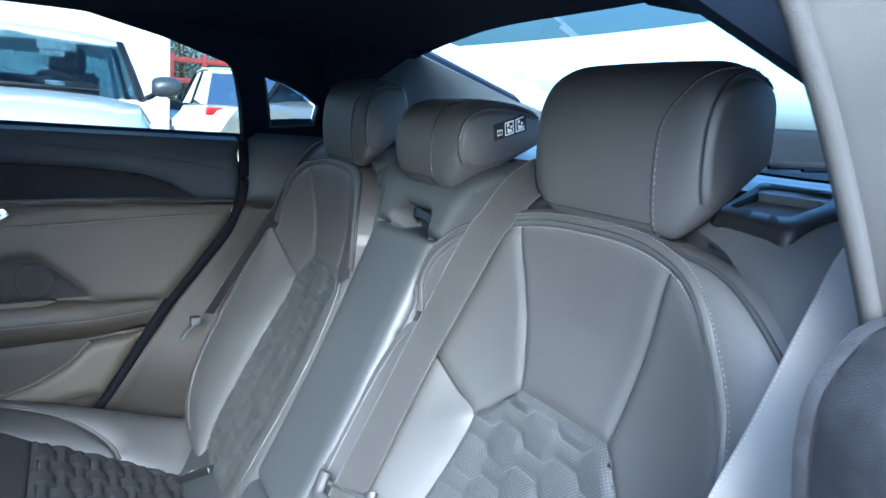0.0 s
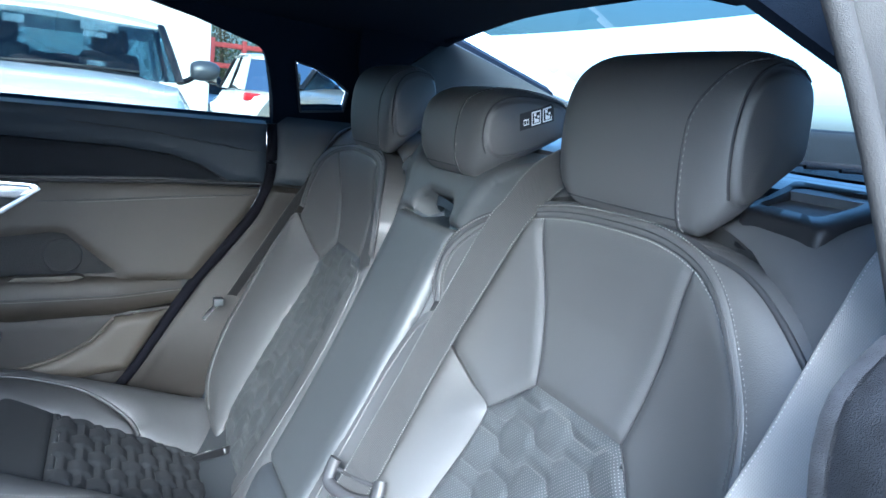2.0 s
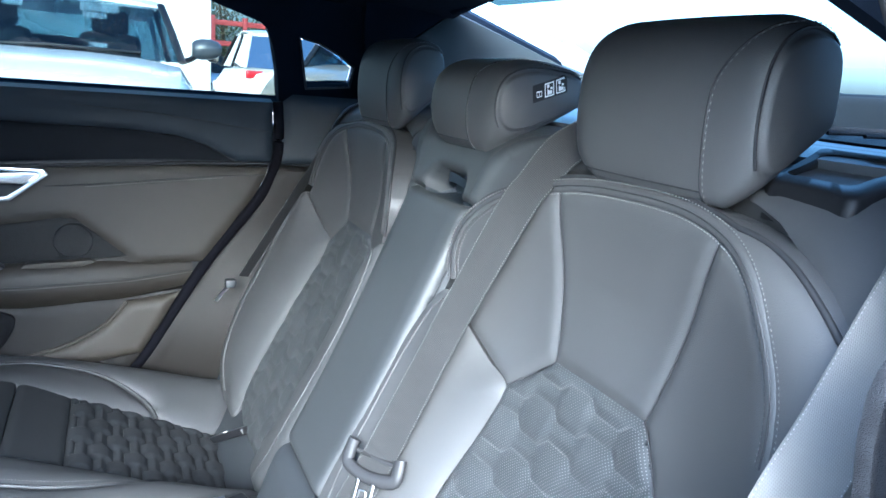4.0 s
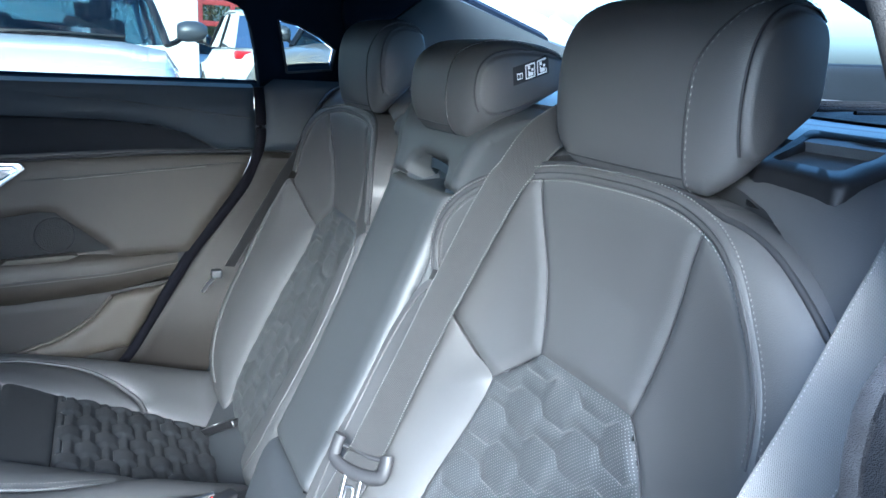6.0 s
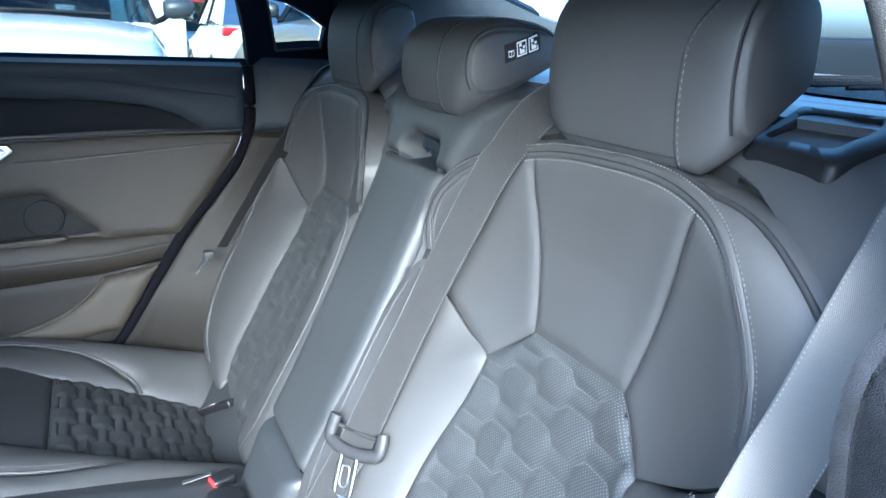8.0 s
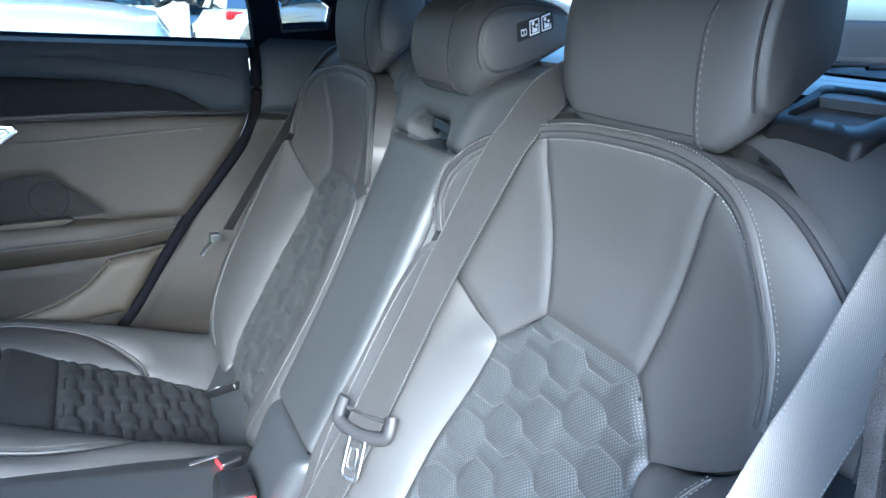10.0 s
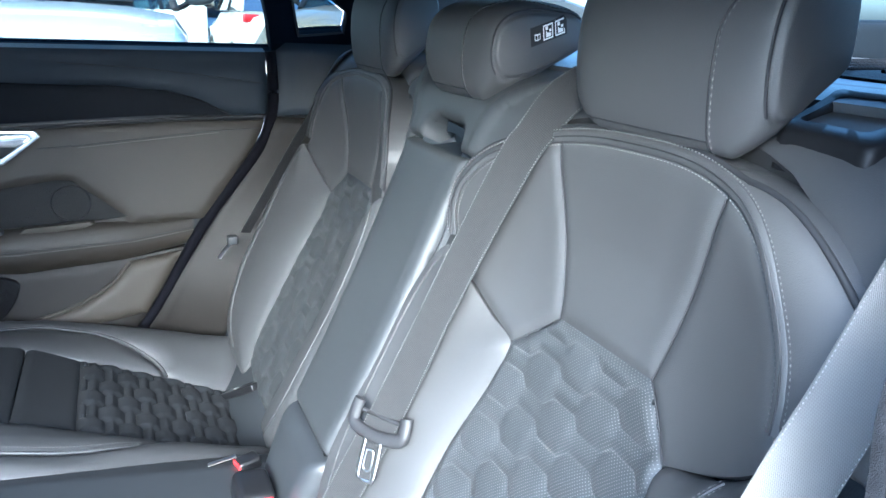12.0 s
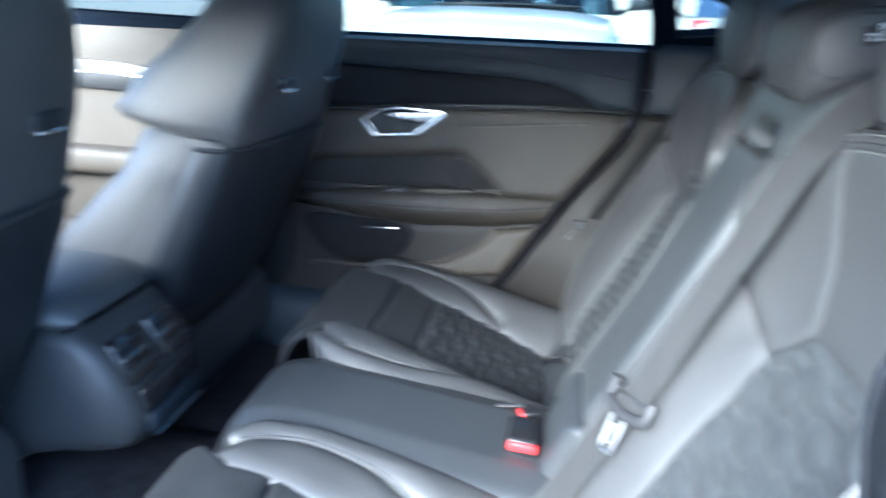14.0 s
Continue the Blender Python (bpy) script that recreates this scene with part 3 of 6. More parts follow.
def rear_seat(side, label):
    """An outer rear seat: quilted bucket backrest with bolsters, cushion and headrest."""
    seat = thing("bucket_seat", label, "car seat", group="outer rear seats")
    out = (-1, 0, 0.35)
    bp = back_place(side)
    # --- backrest
    i1 = int(np.argmin(np.abs(ARCH[:, 0] - 0.126) + (ARCH[:, 1] < 0.9)))
    i2 = int(np.argmin(np.abs(ARCH[:, 0] + 0.103) + (ARCH[:, 1] < 0.9)))
    top_in = ARCH[i1:i2 + 1]
    mid = np.vstack([top_in, straight([tuple(top_in[-1]), (-.066, .790), (.077, .791), tuple(top_in[0])], closed=False)[1:-1]])
    panel("upper_panel", mid, bp, out, LEATHER, seat, puff=0.004, width=0.014, res=0.006)
    for sg in (1, -1):
        a = ARCH[:i1 + 1] if sg > 0 else ARCH[i2:][::-1]
        knee = (.077, .791) if sg > 0 else (-.066, .790)
        edge = straight([tuple(a[-1]), knee, (sg * .124, .742)], closed=False)
        low = curve2([(sg * .124, .742), (sg * .165, .762), (sg * .205, .788), (sg * .232, .815), tuple(a[0])])
        panel("shoulder_panel", np.vstack([a, edge[1:], low[1:-1]]), bp, out, LEATHER, seat, puff=0.0045, width=0.016, res=0.006)
    for sg in (1, -1):
        knee = (.077, .791) if sg > 0 else (-.066, .790)
        for a_, b_ in ((tuple(ARCH[i1 if sg > 0 else i2]), knee), (knee, (sg * .124, .742))):
            pts, nrm = on_surface(bp, [straight([a_, b_], .006, closed=False)], out, 0.0008)
            tube("seam", pts[0], 0.0008, SEAM, seat, sides=6)
    # roll outside the arch, turning back to the shoulder
    inner, outer = arch_offset(-0.002), None
    wid = np.interp(ARCH[:, 0], [-.24, -.1, .05, .09, .13, .19, .24], [.011, .014, .012, .011, .012, .032, .046])
    t = frames_along(ARCH)
    outer = ARCH + wid[:, None] * np.stack([t[:, 1], -t[:, 0]], 1)

    def roll(u, v, d):
        k = near_line(np.stack([u, v], 1), ARCH)
        return -0.020 * np.clip(k / 0.030, 0, 1.4) ** 1.8

    panel("side_roll", np.vstack([inner, outer[::-1]]), bp, out, LEATHER, seat, puff=0.003, width=0.006, relief=roll, skirt=0.06)
    pts, nrm = on_surface(bp, [outer], out, lambda u, v: roll(u, v, 0))
    tube("roll_gap", pts[0], 0.0026, SEAM, seat, sides=8)
    welt, wn_ = on_surface(bp, [arch_offset(0.003)], out, 0.0020)
    tube("welt", welt[0], 0.0056, LEATHER, seat, sides=12, flat=0.40, up=(-1, 0, 0.2))
    groove, gn = on_surface(bp, [arch_offset(0.0035)], out, 0.0040)
    tube("seam", groove[0], 0.0009, SEAM, seat, sides=6)
    for d, h in ((-0.0045, 0.0027), (0.0108, 0.0012)):
        pts, nrm = on_surface(bp, [arch_offset(d)], out, h)
        stitches("stitching", pts, nrm, THREAD, seat, pitch=0.0043, length=0.0031, radius=0.0008)
    # lower bolsters
    bol = [(.124, .738), (.165, .758), (.205, .784), (.234, .811), (.247, .820), (.263, .800), (.278, .755), (.287, .700), (.290, .640), (.288, .560), (.268, .484), (.238, .430), (.190, .392), (.120, .372), (.118, .41), (.134, .45), (.141, .53), (.144, .61), (.131, .69)]
    for sg in (1, -1):
        b = bol if sg > 0 else mirror_u(bol)
        o = curve2(b, closed=True)
        pf = (0.030 if side < 0 else 0.018) if sg > 0 else (0.016 if side < 0 else 0.030)
        panel("bolster", o, bp, out, LEATHER, seat, puff=pf, width=0.065, skirt=0.09)
        rim = curve2([(.204, .778), (.201, .768), (.198, .750), (.196, .71), (.196, .64), (.194, .56), (.186, .49), (.17, .44)], 0.004) if sg > 0 and side < 0 else curve2([(sg * x, z) for x, z in [(.250, .808), (.262, .79), (.274, .745), (.280, .69), (.280, .62), (.276, .56), (.258, .49), (.228, .44), (.185, .403)]], 0.004)
        def swell(u, v, o=o, pf=pf):
            return pf * np.sqrt(np.maximum(1 - (1 - np.clip(off_edge(np.stack([u, v], 1), o) / 0.065, 0, 1)) ** 2, 0) ** 1.6) + 0.0006
        for k in (0.0, 0.009) if sg > 0 else ():
            pts, nrm = on_surface(bp, [rim - np.array([sg * k, 0])], out, swell)
            stitches("stitching", pts, nrm, THREAD, seat)
        pts, nrm = on_surface(bp, [rim - np.array([sg * .0045, 0])], out, swell)
        tube("welt", pts[0], .0012, LEATHER, seat, sides=6)
    # quilted middle
    q = straight([(-.066, .790), (.077, .791), (.124, .742), (.130, .69), (.140, .64), (.143, .60), (.140, .53), (.133, .45), (.112, .400), (.06, .382), (-.06, .382), (-.112, .400), (-.133, .45), (-.140, .53), (-.143, .60), (-.140, .64), (-.130, .69), (-.124, .742)])
    v0 = 0.7755
    rel = quilting(v0)
    panel("quilted_panel", q, bp, out, PERFORATED, seat, "dark grey perforated leather quilted in stepped rows", puff=0.003, width=0.012, res=0.0036, relief=rel)
    rows = quilt_rows(q, v0)
    pts, nrm = on_surface(bp, rows, out, 0.0032)
    stitches("stitching", pts, nrm, THREAD, seat, pitch=0.0033, length=0.0020, radius=0.0004, lift=0.0005)
    # leather strip closing the gap between backrest and cushion, shade in its dark colour
    gap = lambda u, v: np.stack([.135 + .075 * v / .11, side * (SEAT_Y + u), .318 + .080 * v / .11], 1)
    panel("gap_strip", straight([(-.27, 0), (.27, 0), (.27, .11), (-.27, .11)], .02), gap, (-1, 0, 1), CUSHION_SHADE_LEATHER, seat, puff=.002, width=.01, res=.02)
    # plain shell behind the pads
    shell = straight([(-.27, .33), (.27, .33), (.27, .90), (.17, .965), (-.17, .965), (-.27, .90)])
    panel("backrest_shell", shell, lambda u, z: bp(u, z) + np.array([0.035, 0, 0]), out, VINYL_DARK, seat, puff=0, res=0.02, skirt=0.05)
    # --- cushion
    prof = [(.24, .292), (.15, .325), (.05, .372), (-.107, .442), (-.193, .478), (-.26, .494), (-.31, .487), (-.345, .460), (-.360, .420), (-.363, .34), (-.355, .24)]
    s, fx, fz = line_place(prof)
    xs = np.linspace(0, s[-1], 400)

    def v_at(x):
        return float(np.interp(-x, -fx(xs)[:330], xs[:330]))

    def cush(u, v):
        x, z = fx(v), fz(v)
        lift = np.clip(0.078 - 0.20 * (0.172 - x), 0, 0.085) * smooth01((np.abs(u) - 0.105) / 0.12)
        return np.stack([x - 0.15 * lift, side * (SEAT_Y + u), z + lift - 0.35 * np.clip(np.abs(u) - 0.235, 0, 1)], 1)

    up = (-0.3, 0, 1)
    hw = 0.130
    quilt = straight([(-hw, v_at(.165)), (hw, v_at(.165)), (hw, v_at(-.107)), (-hw, v_at(-.107))])
    panel("seat_quilt", quilt, cush, up, SUEDE, seat, "charcoal quilted seat cushion centre", puff=0.003, width=0.01, res=0.0042, relief=quilting(v_at(-.100), 0.0090))
    rows = quilt_rows(quilt, v_at(-.100))
    pts, nrm = on_surface(cush, rows, up, 0.0033)
    stitches("stitching", pts, nrm, DARK_THREAD, seat, pitch=0.0033, length=0.0024, radius=0.00045, lift=0.0004)
    panel("cushion_front", straight([(-hw, v_at(-.108)), (hw, v_at(-.108)), (hw + .012, v_at(-.192)), (-hw - .012, v_at(-.192))]), cush, up, SUEDE, seat, puff=0.005, width=0.012)
    panel("cushion_nose", straight([(-hw - .012, v_at(-.194)), (hw + .012, v_at(-.194)), (hw + .004, v_at(-.252)), (hw + .05, v_at(-.315)), (hw + .05, s[-1] - .01), (-hw - .05, s[-1] - .01), (-hw - .05, v_at(-.315)), (-hw - .004, v_at(-.252))]), cush, (-1, 0, 1), SUEDE, seat, puff=0.006, width=0.014)
    for sg in (1, -1):
        fb = [(.130, -.255), (.130, -.10), (.130, .035), (.155, .024), (.190, -.025), (.214, -.08), (.222, -.15), (.214, -.215), (.185, -.262), (.150, -.285)]
        rb = [(.131, .045), (.131, .160), (.20, .20), (.275, .20), (.288, .06), (.288, -.08), (.272, -.20), (.240, -.262), (.2, -.29), (.19, -.268), (.219, -.217), (.228, -.15), (.220, -.078), (.196, -.020), (.16, .030)]
        o = np.array([(sg * a, v_at(b)) for a, b in fb])
        panel("cushion_bolster", straight([tuple(o[0]), tuple(o[1]), tuple(o[2])] + [tuple(p) for p in curve2(o[2:], 0.01)[1:]]), cush, up, LEATHER, seat, puff=0.012, width=0.035)
        o2 = np.array([(sg * a, v_at(b)) for a, b in rb])
        panel("cushion_side", curve2(o2, 0.007, closed=True), cush, up, LEATHER, seat, puff=0.014, width=0.04, skirt=0.10)
        edge = curve2([(sg * a, v_at(b)) for a, b in [(.137, .028), (.156, .016), (.186, -.030), (.208, -.083), (.216, -.15), (.208, -.212), (.182, -.255)]], 0.004)
        pts, nrm = on_surface(cush, [edge], up, 0.0072)
        stitches("stitching", pts, nrm, THREAD, seat, radius=.0008)
        pts, nrm = on_surface(cush, [edge + np.array([sg * .012, 0])], up, 0.0065)
        stitches("stitching", pts, nrm, THREAD, seat, radius=.0008)
        edge = curve2([(sg * a, v_at(b)) for a, b in [(.131, .040), (.158, .027), (.193, -.023), (.217, -.079), (.225, -.15), (.217, -.216), (.188, -.264)]], 0.004)
        pts, nrm = on_surface(cush, [edge], up, 0.003)
        tube("welt", pts[0], 0.003, LEATHER, seat, sides=8)
    # --- headrest
    prof = [(.413, .987), (.403, 1.003), (.398, 1.05), (.402, 1.097), (.415, 1.125), (.437, 1.139), (.458, 1.139), (.474, 1.132), (.482, 1.115), (.485, 1.085), (.485, 1.050), (.478, 1.036), (.452, 1.012), (.428, .990)]
    pad, _ = headrest("headrest", prof, side * SEAT_Y, 0.137, -1, seat, round_r=.030, seam_at=0.086)
    for dy in (-0.05, 0.05):
        tube("headrest_post", [(.462, side * SEAT_Y + dy, .985), (.468, side * SEAT_Y + dy, 1.045)], 0.009, PLASTIC, seat, sides=12)
    return seat


near_seat = rear_seat(-1, "dark grey leather rear seat with quilted backrest and belt across it")
far_seat = rear_seat(1, "dark grey leather rear seat with quilted cushion beside the closed door")


def center_seat():
    """The middle place: folded armrest in the backrest, upper trim with pull strap, cushion, low headrest."""
    seat = thing("middle_seat", "narrow middle rear seat with folded grey armrest and low headrest", "car seat")
    q = np.array([(.140, .372), (.206, .525), (.256, .625), (.303, .725), (.346, .825), (.384, .917)])
    s, fx, fz = line_place(q)
    pl = lambda u, v: np.stack([fx(v) + 0.22 * np.clip(np.abs(u) - 0.07, 0, 1), u, fz(v)], 1)
    out = (-1, 0, .4)
    v1, v2 = s[1], s[-1]
    panel("armrest", straight([(-.088, v1 + .003), (.088, v1 + .003), (.098, v2), (-.098, v2)]), pl, out, LEATHER_CENTER, seat, "smooth grey folded armrest panel", puff=0.010, width=0.011, skirt=0.07)
    # the foot's darker leather stands in for shade low between the seats
    panel("backrest_foot", straight([(-.075, .006), (.075, .006), (.094, v1 - .015), (.089, v1), (-.089, v1), (-.094, v1 - .015)]), pl, out, CUSHION_SHADE_LEATHER, seat, puff=0.018, width=0.03, skirt=0.07)
    for sg in (1, -1):
        panel("side_wing", straight([(sg * .090, v1 - .10), (sg * .106, v1 - .08), (sg * .112, v2 - .05), (sg * .104, v2 + .0), (sg * .101, v2 - .01), (sg * .092, v1)]), pl, out, LEATHER_CENTER, seat, puff=0.004, width=0.010, skirt=0.07)
    # upper trim with the strap opening; two soft ridges run from the armrest up and outwards behind the headrest
    tq = np.array([(.345, .82), (.366, .872), (.386, .919), (.398, .95), (.410, .98), (.430, 1.001), (.462, 1.012), (.52, 1.018), (.62, 1.022)])
    ts, tx, tz = line_place(tq)
    vz = lambda z: float(np.interp(z, tz(np.linspace(0, ts[-1], 600)), np.linspace(0, ts[-1], 600)))

    def up_v(u, v):
        z = tz(v)
        ridge = np.interp(z, [.90, .919, .94, .955, .985, 1.0, 1.015], [.097, .097, .099, .102, .117, .140, .175])
        k = np.clip(np.abs(u) - ridge, 0, 1)
        back = 0.32 * k - 0.32 * np.clip(k - .08, 0, 1)
        soft = 0.004 * np.exp(-(((np.abs(u) - ridge) / .010) ** 2))
        return np.stack([tx(v) + back - soft + .004, u, z], 1)

    up = lambda u, z: up_v(u, np.array([vz(q_) for q_ in np.atleast_1d(z)]))
    ring = straight([(.064, vz(.9205)), (.101, vz(.9205)), (.104, vz(.918)), (.106, vz(.86)), (.15, vz(.86)), (.195, vz(.93)), (.225, vz(.965)), (.225, ts[-1] - .01), (-.225, ts[-1] - .01), (-.225, vz(.965)), (-.195, vz(.93)), (-.15, vz(.86)), (-.106, vz(.86)), (-.104, vz(.918)), (-.101, vz(.9205)), (-.062, vz(.9205)), (-.060, vz(.936)), (-.055, vz(.946)), (-.042, vz(.952)), (.030, vz(.953)), (.050, vz(.944)), (.060, vz(.935))])
    hole = curve2(straight([(-.060, .910), (-.056, .944), (-.042, .952), (.030, .953), (.056, .938), (.064, .927), (.062, .910)], .013), 0.005, closed=True)
    panel("upper_trim", ring, up_v, out, LEATHER_CENTER, seat, puff=0.008, width=0.010, skirt=0.04, res=0.0065)
    cav = [np.stack([up(hole[:, 0], hole[:, 1])[:, 0] + dx, hole[:, 0] * k, .944 + (hole[:, 1] - .944) * k], 1) for dx, k in ((.002, 1.03), (.03, 1.02), (.055, .9))]
    loft("strap_recess", cav, VINYL_DARK, seat, caps=False)
    prism("recess_floor", cav[2][:, 1:], .438, .444, VINYL_DARK, seat, axis="x")
    ribbon("pull_strap", [(.432, .050, .925), (.416, .036, .938), (.420, .010, .936), (.432, -.02, .925)], [(0, .2, -1), (0, .1, -1), (0.2, 0, -1), (.3, .2, -1)], 0.014, 0.003, VINYL_DARK, seat, "folded dark pull strap")
    # low headrest, broader than high
    prof = [(.404, .988), (.392, 1.004), (.387, 1.035), (.392, 1.072), (.408, 1.094), (.435, 1.105), (.475, 1.106), (.512, 1.098), (.524, 1.070), (.516, 1.042), (.480, 1.018), (.444, .996), (.420, .986)]
    pad, tree = headrest("headrest", prof, 0.0, 0.120, -1, seat, round_r=0.034, seam_at=0.055)
    # woven tag with printed symbols on its side
    corners = [(.446, 1.052), (.494, 1.069), (.491, 1.090), (.443, 1.073)]
    g = []
    for j in range(5):
        for i in range(9):
            a, b = np.array(corners[0]) + (np.array(corners[1]) - np.array(corners[0])) * i / 8, np.array(corners[3]) + (np.array(corners[2]) - np.array(corners[3])) * i / 8
            x, z = a + (b - a) * j / 4
            hit, n, *_ = tree.ray_cast(Vector((x, -0.3, z)), Vector((0, 1, 0)))
            if hit is None:
                hit, n = Vector((x, -0.11, z)), Vector((0, -1, 0))
            g.append(hit + n * 0.0012)

    def tag_place(a, b, lift):
        i, j = min(int(a * 8), 7), min(int(b * 4), 3)
        p, q2 = a * 8 - i, b * 4 - j
        v = (g[j * 9 + i] * (1 - p) + g[j * 9 + i + 1] * p) * (1 - q2) + (g[(j + 1) * 9 + i] * (1 - p) + g[(j + 1) * 9 + i + 1] * p) * q2
        return v + Vector((0, -lift, 0))

    faces = [(j * 9 + i, j * 9 + i + 1, (j + 1) * 9 + i + 1, (j + 1) * 9 + i) for j in range(4) for i in range(8)]
    label_tag = mesh_object("tag", [tuple(v) for v in g], faces, TAG_BLACK, pad, "black woven tag with white symbols", facing=(0, -1, 0))

    def patch(name, poly):
        mesh_object(name, [tuple(tag_place(a, b, 0.0008)) for a, b in poly], [tuple(range(len(poly)))], ICON_WHITE, label_tag, smooth=False, facing=(0, -1, 0))

    for c in (.47, .80):
        h, w = .40, .135
        for poly in ([(c - w, .5 - h), (c + w, .5 - h), (c + w, .5 - h + .08), (c - w, .5 - h + .08)], [(c - w, .5 + h - .08), (c + w, .5 + h - .08), (c + w, .5 + h), (c - w, .5 + h)],
                     [(c - w, .5 - h), (c - w + .025, .5 - h), (c - w + .025, .5 + h), (c - w, .5 + h)], [(c + w - .025, .5 - h), (c + w, .5 - h), (c + w, .5 + h), (c + w - .025, .5 + h)],
                     [(c - .06, .22), (c + .08, .22), (c + .08, .40), (c - .02, .46), (c - .06, .6)], [(c - .07, .62), (c + .0, .60), (c + .0, .80), (c - .07, .80)], [(c + .03, .48), (c + .09, .46), (c + .09, .60), (c + .03, .62)]):
            patch("symbol", poly)
    for poly in ([(.10, .25), (.18, .22), (.18, .28), (.10, .31)], [(.10, .31), (.115, .31), (.115, .6), (.10, .6)], [(.175, .28), (.19, .28), (.19, .58), (.175, .58)], [(.24, .27), (.255, .27), (.255, .56), (.24, .56)], [(.19, .22), (.255, .25), (.255, .30), (.19, .27)], [(.115, .52), (.175, .5), (.175, .58), (.115, .6)], [(.19, .5), (.24, .52), (.24, .58), (.19, .56)]):
        patch("symbol", poly)
    # cushion
    cp = np.array([(.20, .420), (.10, .432), (-.05, .454), (-.18, .471), (-.26, .477), (-.312, .462), (-.335, .42), (-.338, .34), (-.330, .25)])
    s2, gx, gz = line_place(cp)
    cu = lambda u, v: np.stack([gx(v), u, gz(v) - 0.28 * np.clip(np.abs(u) - 0.07, 0, 1)], 1)
    panel("cushion", straight([(-.135, .0), (.135, .0), (.135, s2[-1]), (-.135, s2[-1])]), cu, (-.6, 0, 1), CUSHION_SHADE_LEATHER, seat, "smooth flat middle cushion", puff=0.010, width=0.03, skirt=0.08)
    return seat


center_seat()


def shoulder(side):
    """The padded trim behind an outer seat, between pads, pillar and shelf."""
    q = np.array([(.335, .78), (.362, .86), (.386, .92), (.402, .952), (.418, .979), (.4345, .9975), (.460, 1.0105), (.515, 1.022), (.62, 1.037)])
    s, fx, fz = line_place(q)
    pl = lambda u, v: np.stack([fx(v) + .007, side * (SEAT_Y + u), fz(v) - .002], 1)
    vs = np.linspace(0, s[-1], 500)
    v_of = lambda z: float(np.interp(z, fz(vs), vs))
    ob = thing("seat_shoulder_trim", "smooth grey leather shoulder trim behind the rear seat", "trim", kind="structure")
    edge = [(float(u), v_of(float(z))) for u, z in arch_offset(0.024)[::4] if u > -.16]     # under the lip of the roll
    o = straight(edge + [(-.17, v_of(1.0)), (-.17, s[8] - .01), (.22, s[8] - .01), (.285, s[7]), (.288, s[5] + .012), (.282, s[4]), (.276, s[2]), (.272, edge[0][1])])
    panel("shoulder_pad", o, pl, (-1, 0, 1), LEATHER, ob, puff=0.006, width=0.02, skirt=0.05, res=0.010)
    return ob


for sd_ in (-1, 1):
    shoulder(sd_)


def belt_guide():
    """The moulded frame with a deep slot, set in the shoulder trim behind the near headrest."""
    ob = thing("belt_guide_frame", "black moulded plastic frame with deep slot behind the headrest", "trim")
    outer = [(.445, -.489), (.437, -.567), (.495, -.577), (.524, -.566), (.527, -.466)]
    inner = [(.464, -.491), (.461, -.545), (.493, -.548), (.515, -.541), (.510, -.486)]

    def rounded(corners, n=60):
        q = curve2(straight(corners, 0.018), 0.002, closed=True)
        q = even(np.vstack([q, q[:1]]), np.linalg.norm(np.diff(np.vstack([q, q[:1]]), axis=0), axis=1).sum() / (n + .5))[:n]
        return q

    oc, ic = rounded(outer), rounded(inner)

    def level(k, dz, grow=0.0):
        """k: 0 at the outer edge, 1 at the slot; dz: height over the sloping top."""
        q = oc + (ic - oc) * k
        q = q + (q - q.mean(0)) * grow
        return np.stack([q[:, 0], q[:, 1], 1.014 + .30 * (q[:, 0] - .449) + dz], 1)

    rings = [level(0, -.030, .04), level(0, -.008, .04), level(0, -.002, .02), level(.10, .001), level(.80, .001), level(.95, -.002), level(1, -.008), level(1, -.045, -.12)]
    loft("frame", rings, GUIDE_PLASTIC, ob, caps=False, sharp=50)
    bm = bmesh.new()
    bm.faces.new([bm.verts.new(p) for p in rings[-1]])
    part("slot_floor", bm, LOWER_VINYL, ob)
    tube("bar", [(.478, -.486, 1.006), (.476, -.548, 1.004)], 0.005, GUIDE_PLASTIC, ob, sides=8)
    return ob


belt_guide()

# ---------------------------------------------------------------- belts and buckles


def belt_edges(web, parent):
    """Raised selvedge stitches along both edges of a strap."""
    me = web.data
    v = np.array([tuple(q.co) for q in me.vertices])
    m = 9
    k = len(v) // (2 * m)
    top, low = v[:k * m].reshape(k, m, 3), v[k * m:].reshape(k, m, 3)
    for j in (1, 7):
        for a, b in ((top, low), (low, top)):
            n = a[:, j] - b[:, j]
            n = n / np.linalg.norm(n, axis=1)[:, None]
            stitches("selvedge", [a[:, j]], [n], DARK_THREAD, parent, pitch=.0034, length=.0019, radius=.0005, lift=.0002)


